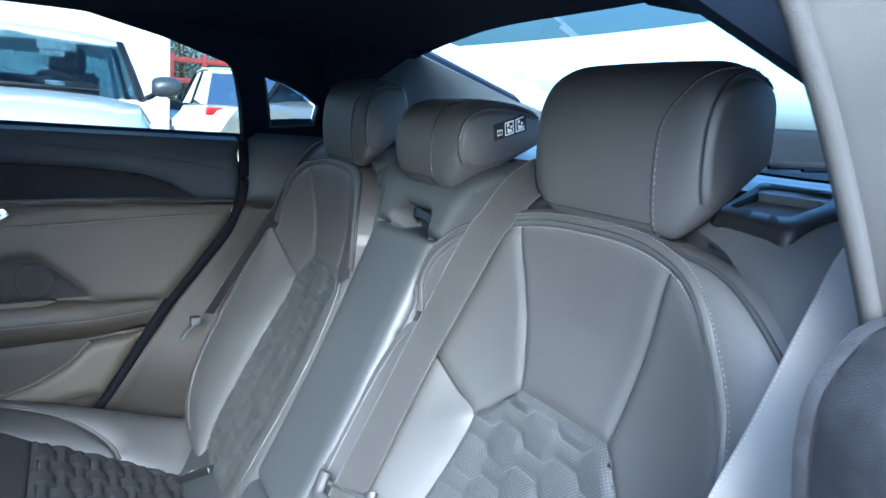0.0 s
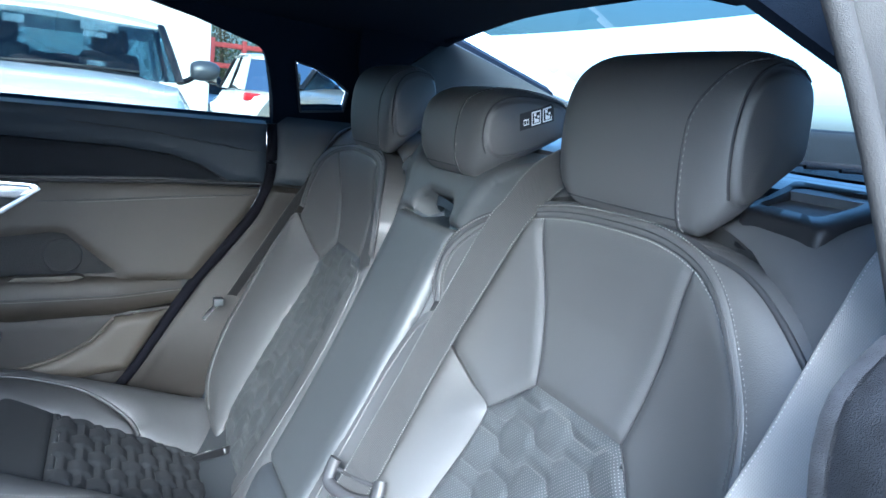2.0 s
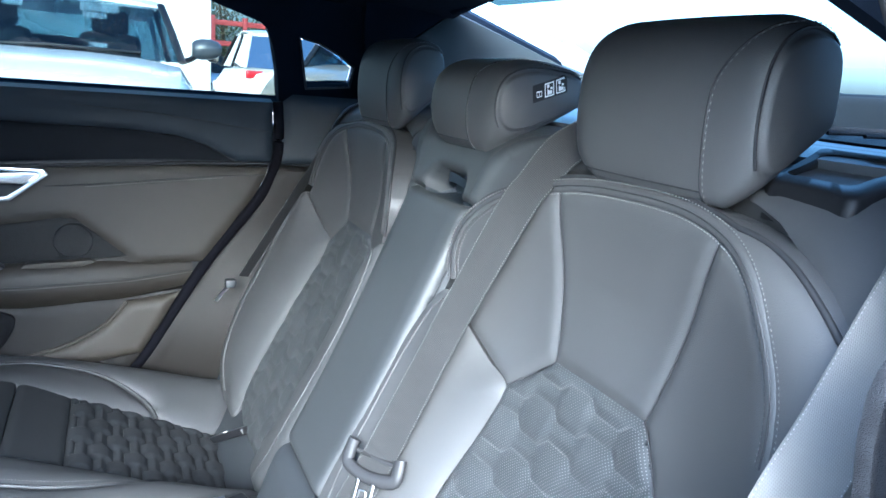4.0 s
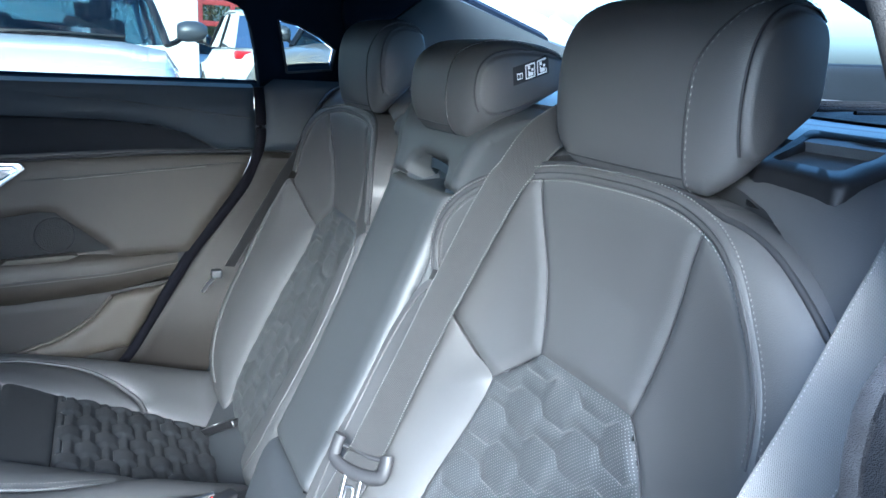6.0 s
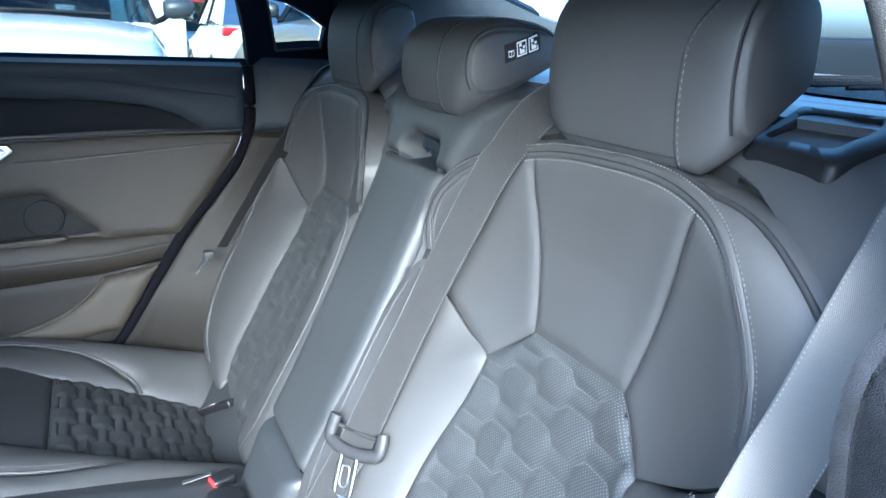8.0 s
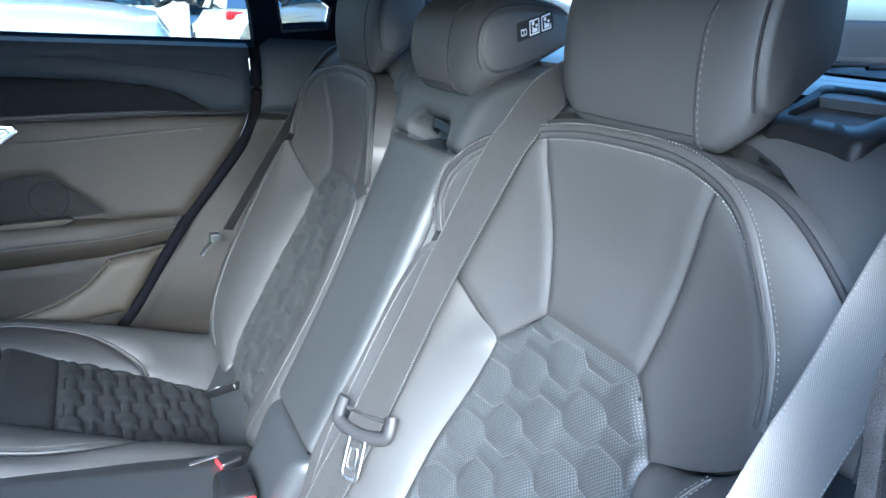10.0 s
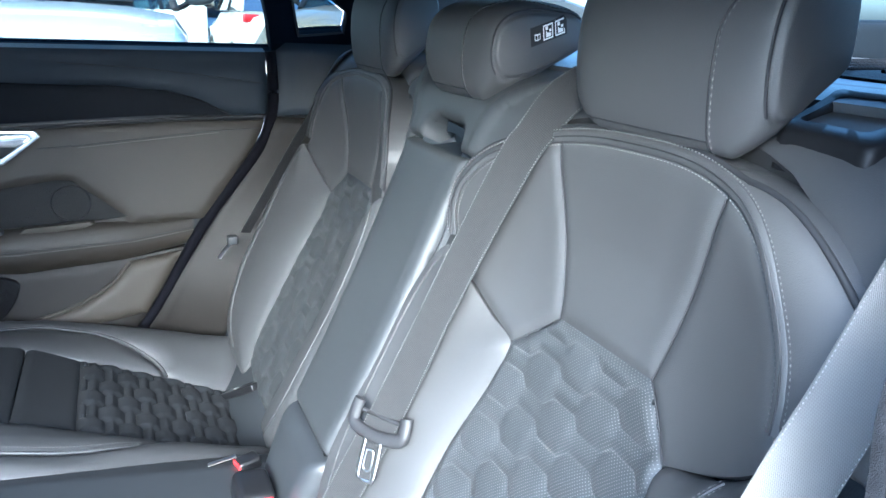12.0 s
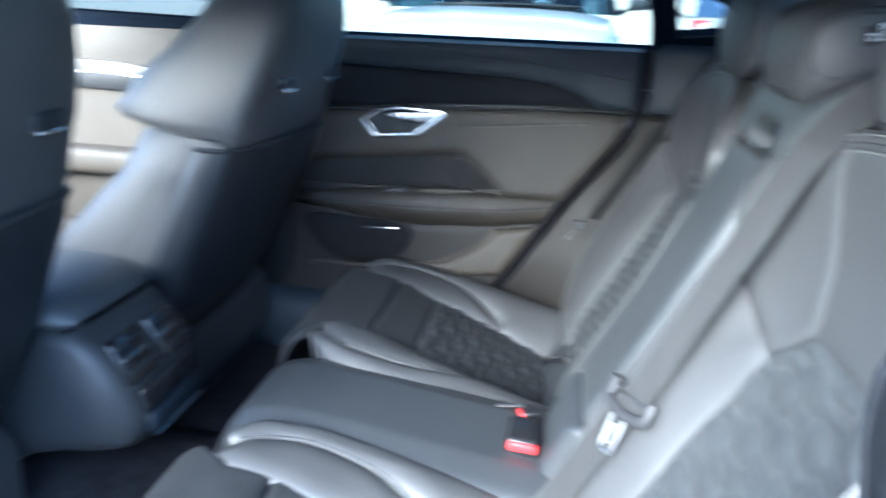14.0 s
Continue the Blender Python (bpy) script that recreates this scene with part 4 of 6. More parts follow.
def middle_belt():
    ob = thing("seat_belt", "grey woven seat belt hanging over the backrest with its tongue", "seat belt", group="seat belts")
    cen = [(.452, -.234, 1.022), (.418, -.238, 1.006), (.388, -.238, .972), (.371, -.229, .940), (.341, -.197, .843), (.311, -.177, .756), (.262, -.161, .632), (.221, -.164, .562), (.170, -.160, .460), (.142, -.155, .41)]
    w = [(.5, -.6, -.6), (.5, -.75, -.3), (.5, -.8, .1), (.42, -.82, .3), (.40, -.85, .30), (.42, -.85, .25), (.55, -.80, .1), (.55, -.8, .05), (.5, -.82, .05), (.5, -.82, .05)]
    belt_edges(ribbon("webbing", cen[:7] + [(.256, -.161, .620)], w[:7] + [w[6]], 0.047, 0.0016, WEB, ob), ob)
    belt_edges(ribbon("lower_webbing", [(.260, -.161, .628)] + cen[7:], [w[6]] + w[7:], 0.047, 0.0016, WEB, ob), ob)
    m = Vector((.254, -.160, .611))
    ax = Vector((.50, -.84, .02)).normalized()           # across the strap
    dn = Vector((-.40, .17, -.90))
    dn = (dn - ax * dn.dot(ax)).normalized()              # down the strap
    n = ax.cross(dn)
    if n.x > 0:
        n = -n
    m = m + n * 0.004

    def bar(name, pts, r, mat, flat=0.6, label=""):
        p = [m + ax * a + dn * b + n * c for a, b, c in pts]
        return tube(name, curve2([tuple(v) for v in p], 0.003), r, mat, ob, label, sides=10, flat=flat, up=tuple(n))

    bar("tongue_loop", [(-.036, -.024, .0), (-.038, -.008, .002), (-.034, .006, .004), (0, .012, .006), (.034, .006, .004), (.038, -.008, .002), (.036, -.020, 0)], .0085, GREY_PLASTIC, .7, "grey plastic loop of the belt tongue")
    bar("tongue_bar", [(-.036, -.012, -.002), (0, -.010, -.003), (.036, -.012, -.002)], .003, GREY_PLASTIC, 1.0)
    bar("tongue_plate", [(-.0115, .014, .009), (-.0115, .058, .012), (-.006, .064, .012), (.006, .064, .012), (.0115, .058, .012), (.0115, .014, .009)], .0026, STEEL, .5, "bright steel latch plate")
    bar("tongue_inner", [(-.005, .028, .0115), (-.005, .050, .0125), (.005, .050, .0125), (.005, .028, .0115), (-.005, .028, .0115)], .0012, STEEL, .5)
    return ob


middle_belt()


def shoulder_belt(side):
    ob = thing("seat_belt", "grey woven shoulder belt running down beside the seat, skylight put into its colour" if side < 0 else "grey shoulder belt with steel tongue beside the far door", "seat belt", group="seat belts")
    cen = [(.47, side * .640, 1.016), (.432, side * .644, 1.005), (.398, side * .645, .968), (.352, side * .645, .886), (.312, side * .646, .822), (.20, side * .652, .63), (.10, side * .66, .44)]
    if side > 0:
        cen = [(x + .02, y - .035, z) for x, y, z in cen[:5]] + [(.222, .618, .635)]
    w = [(.68, .73, 0)] * 6 if side > 0 else [(.2, side * .95, 0), (.6, side * .75, -.1), (.9, side * .46, -.2), (.9, side * .42, -.1), (.9, side * .42, -.1), (.9, side * .45, -.1), (.9, side * .45, 0)]
    # the near belt takes the webbing with skylight in its colour
    belt_edges(ribbon("webbing", cen, w, 0.047, 0.0016, WEB_LIT if side < 0 else WEB, ob), ob)
    if side > 0:
        tube("tongue", [(.165, .612, .585), (.178, .618, .600), (.192, .625, .612)], .006, STEEL, ob, "bright steel belt tongue", sides=8, flat=.4)
        rounded_box("tongue_grip", (.022, .02, .018), (.196, .628, .618), PLASTIC, ob, bevel=.004)
    return ob


shoulder_belt(-1)
shoulder_belt(1)


def buckle(at, turn, label, size=(.050, .056, .034)):
    """A buckle: tapered black housing with a red release strip at its mouth."""
    ob = thing("belt_buckle", label, "belt buckle", group="belt buckles")
    m = Matrix.Translation(at) @ turn
    rounded_box("housing", size, (0, 0, 0), BUCKLE_BLACK, ob, bevel=size[2] * .25, seg=4).matrix_local = m
    b = rounded_box("release_button", (size[0] * .86, size[1] * .16, size[2] * .36), (0, 0, 0), RED, ob, "red release button", bevel=size[2] * .1)
    b.matrix_local = m @ Matrix.Translation((0, -size[1] * .47, size[2] * .22))
    return ob


buckle((.120, -.014, .448), pose(0, 0, 0, 6, 5, 2), "black seat belt buckle with red button sunk in the cushion", (.050, .066, .044))
buckle((.128, .074, .440), pose(0, 0, 0, 6, 0, -75), "small black belt buckle with red tip lying beside the cushion", (.026, .034, .022))
tube("tongue_edge", [(.072, .082, .445), (.112, .080, .452)], .0045, STEEL, bpy.data.objects["belt_buckle.001"], sides=8, flat=.4)


def anchor_cover():
    ob = thing("child_seat_anchor_cover", "black plastic anchor cover in the gap behind the cushion", "anchor cover")
    a, b = Vector((.150, .475, .338)), Vector((.200, .395, .392))
    d = (b - a)
    m = Matrix.Translation((a + b) / 2) @ d.to_track_quat("X", "Z").to_matrix().to_4x4()
    rounded_box("cover", (d.length, .034, .014), (0, 0, 0), BUCKLE_BLACK, ob, bevel=.003).matrix_local = m
    rounded_box("symbol", (.010, .006, .001), (0, 0, 0), ICON_WHITE, ob, bevel=.0003).matrix_local = m @ Matrix.Translation((-.02, 0, .0075))
    return ob


anchor_cover()

# ---------------------------------------------------------------- the car's cabin
DOOR_Y = 0.745
SEAL_CURVE = [(.307, 1.002), (.311, .93), (.306, .865), (.275, .795), (.215, .717), (.160, .648), (.105, .563), (.058, .487), (.016, .424), (-.03, .375)]


def door_y(x, z):
    """The inner face of the door: leaning in at the sill, swelling at the armrest."""
    y = DOOR_Y + 0.10 * (z - 0.87) * (z < 0.87) - 0.9 * np.clip(z - 0.955, 0, 1) * 0.25
    return y


def door_place(dy=0.0):
    return lambda x, z: np.stack([x, door_y(x, z) + dy, z], 1)


def far_door():
    ob = thing("door_1", "closed rear car door, dark grey trim with chrome handle", "car door", kind="structure")
    out = (0, -1, 0)
    seal = curve2(SEAL_CURVE, 0.008)
    seal_in = seal + np.array([-.012, 0])
    zs = seal_in[:, 1]

    def rear_x(z):
        return float(np.interp(-z, -zs, seal_in[:, 0]))

    F = -.56                                            # front edge of the door
    core = straight([(F, .30), (-.10, .30), (-.02, .37)] + [(rear_x(z) + .008, z) for z in (.42, .50, .58, .65, .72, .80, .86, .93, 1.0)] + [(F, 1.0)], .03)
    panel("door_core", core, door_place(.028), out, BLACK_TRIM, ob, puff=0, res=.05, skirt=.05)
    # upper trim below the window
    top = straight([(F, .945), (-.188, .934), (0, .929), (.10, .919), (.16, .901), (.222, .868), (rear_x(.868), .868)] + [(rear_x(z), z) for z in (.90, .95, 1.0)] + [(F, 1.0)])
    panel("upper_trim", top, door_place(-.018), out, VINYL_DARK, ob, puff=.006, width=.012, res=.012, skirt=.03)
    seamline = np.stack([np.linspace(-.10, .29, 60), np.interp(np.linspace(-.10, .29, 60), [-.10, .05, .29], [.975, .966, .935])], 1)
    pts, _ = on_surface(door_place(-.018), [seamline], out, .0062)
    tube("trim_crease", pts[0], .0010, SEAM, ob, sides=6)
    # dark inlay
    inlay = straight([(F, .832), (-.198, .855), (0, .864), (.10, .867), (.216, .866), (.158, .898), (.098, .916), (0, .926), (-.188, .931), (F, .942)])
    panel("inlay", inlay, door_place(.004), out, INLAY, ob, "dark inlay strip", puff=.004, width=.02, res=.012, skirt=.02)
    tube("inlay_edge", curve2([(F, DOOR_Y - .022, .826), (-.2, DOOR_Y - .024, .848), (0, DOOR_Y - .024, .857), (.12, DOOR_Y - .022, .862), (.29, DOOR_Y - .016, .864)], .01), .004, SEAM, ob, sides=8)
    # middle panel, with the opening of the handle bowl and the loudspeaker field
    bowl = straight([(-.350, .812), (-.300, .839), (-.255, .845), (-.156, .841), (-.150, .833), (-.214, .785), (-.314, .775)], .01)
    field = straight([(F + .03, .700), (-.213, .733), (-.125, .745), (-.100, .742), (-.003, .662), (-.09, .656), (F + .03, .645)], .012)
    mid = straight([(F, .640), (-.1, .642), (rear_x(.648), .648)] + [(rear_x(z), z) for z in (.70, .75, .80, .83, .855)] + [(.1, .856), (0, .852), (-.2, .843), (F, .82)], .012)
    panel("middle_panel", mid, door_place(-.012), out, VINYL, ob, puff=.006, width=.012, res=.012, skirt=.03, holes=[bowl, field])
    sl = np.stack([np.linspace(-.155, rear_x(.838), 120), np.interp(np.linspace(-.155, rear_x(.838), 120), [-.14, -.065, .06, .18, .29], [.808, .813, .824, .834, .839])], 1)
    pts, nrm = on_surface(door_place(-.012), [sl], out, .0065)
    tube("seam", pts[0], .0010, SEAM, ob, sides=6)
    s2 = sl[20:95] + np.array([0, -.004])
    pts, nrm = on_surface(door_place(-.012), [s2], out, .0066)
    stitches("stitching", pts, nrm, DARK_THREAD, ob, pitch=.0045)
    panel("speaker_field", field, door_place(-.008), out, SPEAKER_FIELD, ob, "dark speaker grille field", puff=.003, width=.01, res=.012, skirt=.02)
    ang = np.linspace(0, 2 * math.pi, 40)
    tube("speaker_ring", np.stack([-.105 + .036 * np.cos(ang), np.full(40, DOOR_Y - .031), .697 + .036 * np.sin(ang)], 1), .001, BLACK_TRIM, ob, sides=6)
    # handle: chrome ring, dark bowl, silver lever
    ring_o = [(-.356, .812), (-.302, .842), (-.255, .849), (-.152, .845), (-.143, .833), (-.211, .780), (-.316, .769)]
    ring_i = [(-.340, .812), (-.298, .834), (-.254, .840), (-.166, .836), (-.160, .831), (-.218, .790), (-.310, .779)]
    prism("handle_ring", ring_o, DOOR_Y - .036, DOOR_Y - .014, CHROME, ob, "satin chrome six-sided handle surround", bevel=.002, hole=ring_i)
    prism("handle_bowl", [(a * 1.0, b) for a, b in ring_o], DOOR_Y + .012, DOOR_Y + .016, BLACK_TRIM, ob)
    prism("handle_lever", [(-.300, .827), (-.262, .834), (-.162, .838), (-.158, .829), (-.185, .812), (-.24, .812)], DOOR_Y - .030, DOOR_Y - .018, CHROME, ob, "satin silver door lever", bevel=.003)
    # armrest
    sec = []
    for x in np.linspace(F + .02, .128, 24):
        k = smooth01((x - F) / .12) * 1.0
        top = float(np.interp(x, [-.5, -.35, -.2, 0, .13], [.612, .640, .652, .652, .648]))
        bot = float(np.interp(x, [-.5, -.35, -.2, 0, .13], [.585, .566, .556, .566, .590]))
        dep = float(np.interp(x, [-.52, -.4, -.2, .0, .10, .13], [.012, .055, .062, .048, .026, .020]))
        yb = DOOR_Y - .005
        ring = [(x, yb, top), (x, yb - dep * .55, top + .002), (x, yb - dep * .9, top - .010), (x, yb - dep, (top + bot) / 2 - .004), (x, yb - dep * .8, bot + .008), (x, yb - dep * .3, bot), (x, yb, bot)]
        sec.append(ring)
    loft("armrest", sec, VINYL, ob, "padded door armrest", sharp=60)
    line = np.array([(s[3][0], s[3][1] + .0015, s[3][2] + .012) for s in sec])
    tube("seam", line + np.array([0, -.002, 0]), .0010, SEAM, ob, sides=6)
    nn = np.tile(np.array([0, -1.0, .2]), (len(line), 1))
    stitches("stitching", [line + np.array([0, -.0025, -.005])], [nn], DARK_THREAD, ob)
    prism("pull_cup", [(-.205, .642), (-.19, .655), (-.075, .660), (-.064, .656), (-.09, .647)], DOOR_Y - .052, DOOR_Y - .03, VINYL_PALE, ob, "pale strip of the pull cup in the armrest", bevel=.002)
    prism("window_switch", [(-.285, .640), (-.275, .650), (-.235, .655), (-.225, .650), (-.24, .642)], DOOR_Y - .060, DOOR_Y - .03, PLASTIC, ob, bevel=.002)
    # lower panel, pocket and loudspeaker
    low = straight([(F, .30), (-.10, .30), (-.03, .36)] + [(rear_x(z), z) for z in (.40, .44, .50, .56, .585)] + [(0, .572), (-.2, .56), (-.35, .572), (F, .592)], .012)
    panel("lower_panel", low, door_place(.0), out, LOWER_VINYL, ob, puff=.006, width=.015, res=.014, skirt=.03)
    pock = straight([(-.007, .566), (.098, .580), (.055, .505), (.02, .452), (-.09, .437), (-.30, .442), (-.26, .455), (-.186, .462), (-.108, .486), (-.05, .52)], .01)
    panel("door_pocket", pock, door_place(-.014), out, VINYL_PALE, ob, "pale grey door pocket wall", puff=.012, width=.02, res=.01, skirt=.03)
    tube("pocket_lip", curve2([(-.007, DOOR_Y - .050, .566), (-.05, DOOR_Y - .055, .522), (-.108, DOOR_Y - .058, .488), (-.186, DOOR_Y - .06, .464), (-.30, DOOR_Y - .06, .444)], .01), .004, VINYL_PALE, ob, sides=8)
    spk = curve2([(-.488, .565), (-.46, .50), (-.40, .462), (-.32, .455), (-.25, .475), (-.215, .530), (-.235, .555), (-.35, .566)], .01, closed=True)
    panel("loudspeaker_grille", spk, door_place(-.022), out, SPEAKER_CLOTH, ob, "black oval loudspeaker grille", puff=.008, width=.03, res=.012, skirt=.03)
    prism("speaker_badge", [(-.330, .546), (-.331, .551), (-.248, .553), (-.247, .548)], DOOR_Y - .064, DOOR_Y - .05, CHROME, ob, "thin bright trim strip", bevel=.0008)
    tube("lower_ledge", curve2([(-.56, DOOR_Y - .03, .425), (-.45, DOOR_Y - .045, .440), (-.3, DOOR_Y - .05, .440), (-.1, DOOR_Y - .045, .425)], .012), .010, VINYL, ob, sides=8)
    # window sill and glass
    rounded_box("sill_strip", (.86, .012, .010), (-.13, DOOR_Y + .004, .996), RUBBER, ob, bevel=.004)
    return ob


far_door()
seal3 = curve2([(x, DOOR_Y - .022 - .05 * (z < .7) * (.7 - z), z) for x, z in SEAL_CURVE], .008)
tube("trim_door_seal", seal3, .0115, RUBBER, None, "black rubber door seal round the far door opening", sides=10)
tagged(bpy.data.objects["trim_door_seal"], category="door seal", kind="structure")


def quarter_trim(side):
    ob = thing("wall_quarter_trim", "grey vinyl side trim between door seal and rear seat", "trim", kind="structure")
    o = straight([(x + .010, z) for x, z in SEAL_CURVE] + [(-.03, .25), (.52, .25), (.52, 1.02), (.34, 1.02)], .014)

    def pl(x, z):
        return np.stack([x, side * (.735 - .18 * np.clip(x - .10 - .35 * (z - .5), 0, .3) - .06 * np.clip(.62 - z, 0, .2) + .012 * np.sin((z - .60) * 16) * (z < .86)), z], 1)

    lower = straight([(x + .010, z) for x, z in SEAL_CURVE[2:]] + [(-.03, .25), (.52, .25), (.52, .862), (.318, .862)], .014)
    upper = straight([(.316, .867), (.52, .867), (.52, 1.02), (.34, 1.02), (.318, 1.002), (.322, .93)], .014)
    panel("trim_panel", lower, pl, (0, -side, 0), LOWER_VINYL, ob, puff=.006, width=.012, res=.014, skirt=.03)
    panel("upper_trim_panel", upper, pl, (0, -side, 0), VINYL_DARK, ob, puff=.006, width=.012, res=.014, skirt=.03)
    rounded_box("backing", (.22, .03, .58), (.41, side * .785, .66), BLACK_TRIM, ob, bevel=.005)
    if side > 0:
        tube("trim_joint", [(.318, .722, .868), (.36, .712, .864), (.44, .69, .862)], .003, SEAM, ob, sides=6)
    return ob


quarter_trim(1)


def frame_y(z):
    return .752 - .33 * (z - 1.0)


def side_frame(side, name, label):
    """Pillars and roof rail with the window openings through them."""
    ob = thing(name, label, "car body", kind="structure")
    outer = straight([(-1.75, .96), (-1.75, 1.02), (-1.3, 1.20), (-.95, 1.30), (.45, 1.30), (.62, 1.26), (.95, 1.14), (1.0, 1.02), (.52, 1.02), (.52, 1.0), (.36, 1.0), (.30, .985), (-.56, .985), (-.56, .96)], .03)
    door = straight([(-.50, .998), (.316, .998), (.307, 1.06), (.292, 1.12), (.278, 1.152), (.262, 1.165), (.135, 1.203), (.0, 1.232), (-.15, 1.243), (-.50, 1.240)], .02)
    front = straight([(-1.45, 1.03), (-.60, 1.012), (-.60, 1.238), (-.95, 1.215), (-1.25, 1.13)], .03)
    quarter = straight([(.372, 1.034), (.470, 1.044), (.475, 1.088), (.44, 1.112), (.390, 1.134), (.347, 1.142)], .012)
    pl = lambda x, z: np.stack([x, side * (frame_y(z) - .22 * np.clip(x - .45, 0, 1)), z], 1)
    holes = [door, front, quarter]
    panel("frame", outer, pl, (0, -side, 0), HEADLINER, ob, puff=.008, width=.02, res=.025, skirt=.05, holes=holes)
    if side > 0:
        for nm, h in (("window_1", door), ("window_2", quarter), ("window_3", front)):
            c = h.mean(0)
            g = c + (h - c) * 1.03
            q = pl(g[:, 0], g[:, 1]) + np.array([0, side * .035, 0])
            w = mesh_object(nm, q, [tuple(range(len(q)))], GLASS, None, smooth=False)
            w.visible_shadow = False
            tagged(w, "clear car side window glass", "car window", kind="structure")
        q = pl(quarter[:, 0], quarter[:, 1])
        tube("quarter_window_rim", np.vstack([q, q[:1]]) + np.array([0, -.004, 0]), .0028, GREY_PLASTIC, ob, sides=6)
    return ob


side_frame(1, "wall_far_side", "dark pillars and roof rail round the far windows")


def near_frame():
    ob = thing("wall_near_side", "near door opening with grey seal and dark rear pillar", "car body", kind="structure")
    pl = lambda x, z: np.stack([x, -(frame_y(z) - .05 - .22 * np.clip(x - .45, 0, 1)), z], 1)
    # roof rail falling to the rear, above the quarter opening
    rail = straight([(-.60, 1.245), (-.15, 1.246), (0, 1.232), (.10, 1.200), (.20, 1.167), (.273, 1.143), (.386, 1.108), (.50, 1.073), (.60, 1.10), (.68, 1.20), (.62, 1.26), (.45, 1.30), (-.60, 1.30)], .025)
    panel("roof_rail", rail, lambda x, z: np.stack([x, -.605 + 0 * x, z], 1), (0, 1, 0), HEADLINER, ob, puff=.006, width=.015, res=.022, skirt=.012)
    front = straight([(-1.75, .30), (-1.75, 1.02), (-1.3, 1.20), (-.95, 1.30), (-.58, 1.30), (-.60, .9), (-.56, .30)], .04)
    fw = straight([(-1.45, 1.03), (-.68, 1.012), (-.68, 1.238), (-.95, 1.215), (-1.25, 1.13)], .03)
    panel("front_side", front, pl, (0, 1, 0), VINYL_DARK, ob, puff=.006, width=.015, res=.05, skirt=.05, holes=[fw])
    # flocked seal along the opening and the pale pillar face outside it
    path = curve2([(.350, -.690, .976), (.334, -.692, 1.0), (.304, -.692, 1.05), (.272, -.688, 1.105), (.240, -.680, 1.152), (.17, -.668, 1.190), (.05, -.655, 1.224), (-.15, -.65, 1.248), (-.55, -.65, 1.25)], .012)
    tube("opening_seal", path, .0058, SEAL_GREY, ob, "soft grey flocked seal", sides=12)
    wide = [np.array([p + np.array([.004, .003, .001]), p + np.array([.012, -.006, .004]), p + np.array([.030, -.016, .012]), p + np.array([.055, -.050, .022]), p + np.array([.062, -.085, .024])]) for p in path]
    loft("pillar_face", wide, PILLAR_GREY, ob, "pale grey painted pillar face", caps=False, closed=False, sharp=70)
    # rear quarter panel outside the seal
    qp = straight([(.385, .98), (.372, 1.03), (.345, 1.10), (.315, 1.16), (.27, 1.20), (.45, 1.29), (.66, 1.25), (1.36, 1.05), (1.36, .98)], .03)
    panel("quarter_panel", qp, lambda x, z: np.stack([x, -.772 + .25 * (z - 1.0), z], 1), (0, 1, 0), PILLAR_GREY, ob, puff=.004, width=.02, res=.04, skirt=.02)
    # felt-lined lower corner beside the belt
    felt = curve2([(.262, .935), (.266, .962), (.285, .981), (.305, .990), (.36, .992), (.42, .97), (.44, .80), (.40, .60), (.30, .45), (.16, .45), (.19, .60), (.24, .75), (.268, .87)], .01, closed=True)
    panel("corner_lining", felt, lambda x, z: np.stack([x, -.722 + 0 * x, z], 1), (0, 1, 0), FELT, ob, "dark felt-lined trim corner", puff=.014, width=.03, res=.010, skirt=.05)
    panel("corner_lining_face", felt, lambda x, z: np.stack([x, -.724 + 0 * x, z], 1), (0, -1, 0), FELT, ob, "dark felt-lined trim corner", puff=.016, width=.03, res=.010, skirt=.01)
    ang = np.linspace(0, 2 * math.pi, 24)
    tube("seal_socket", np.stack([.312 + .010 * np.cos(ang), np.full(24, -.738), .985 + .008 * np.sin(ang)], 1), .003, GREY_PLASTIC, ob, sides=8)
    return ob


near_frame()


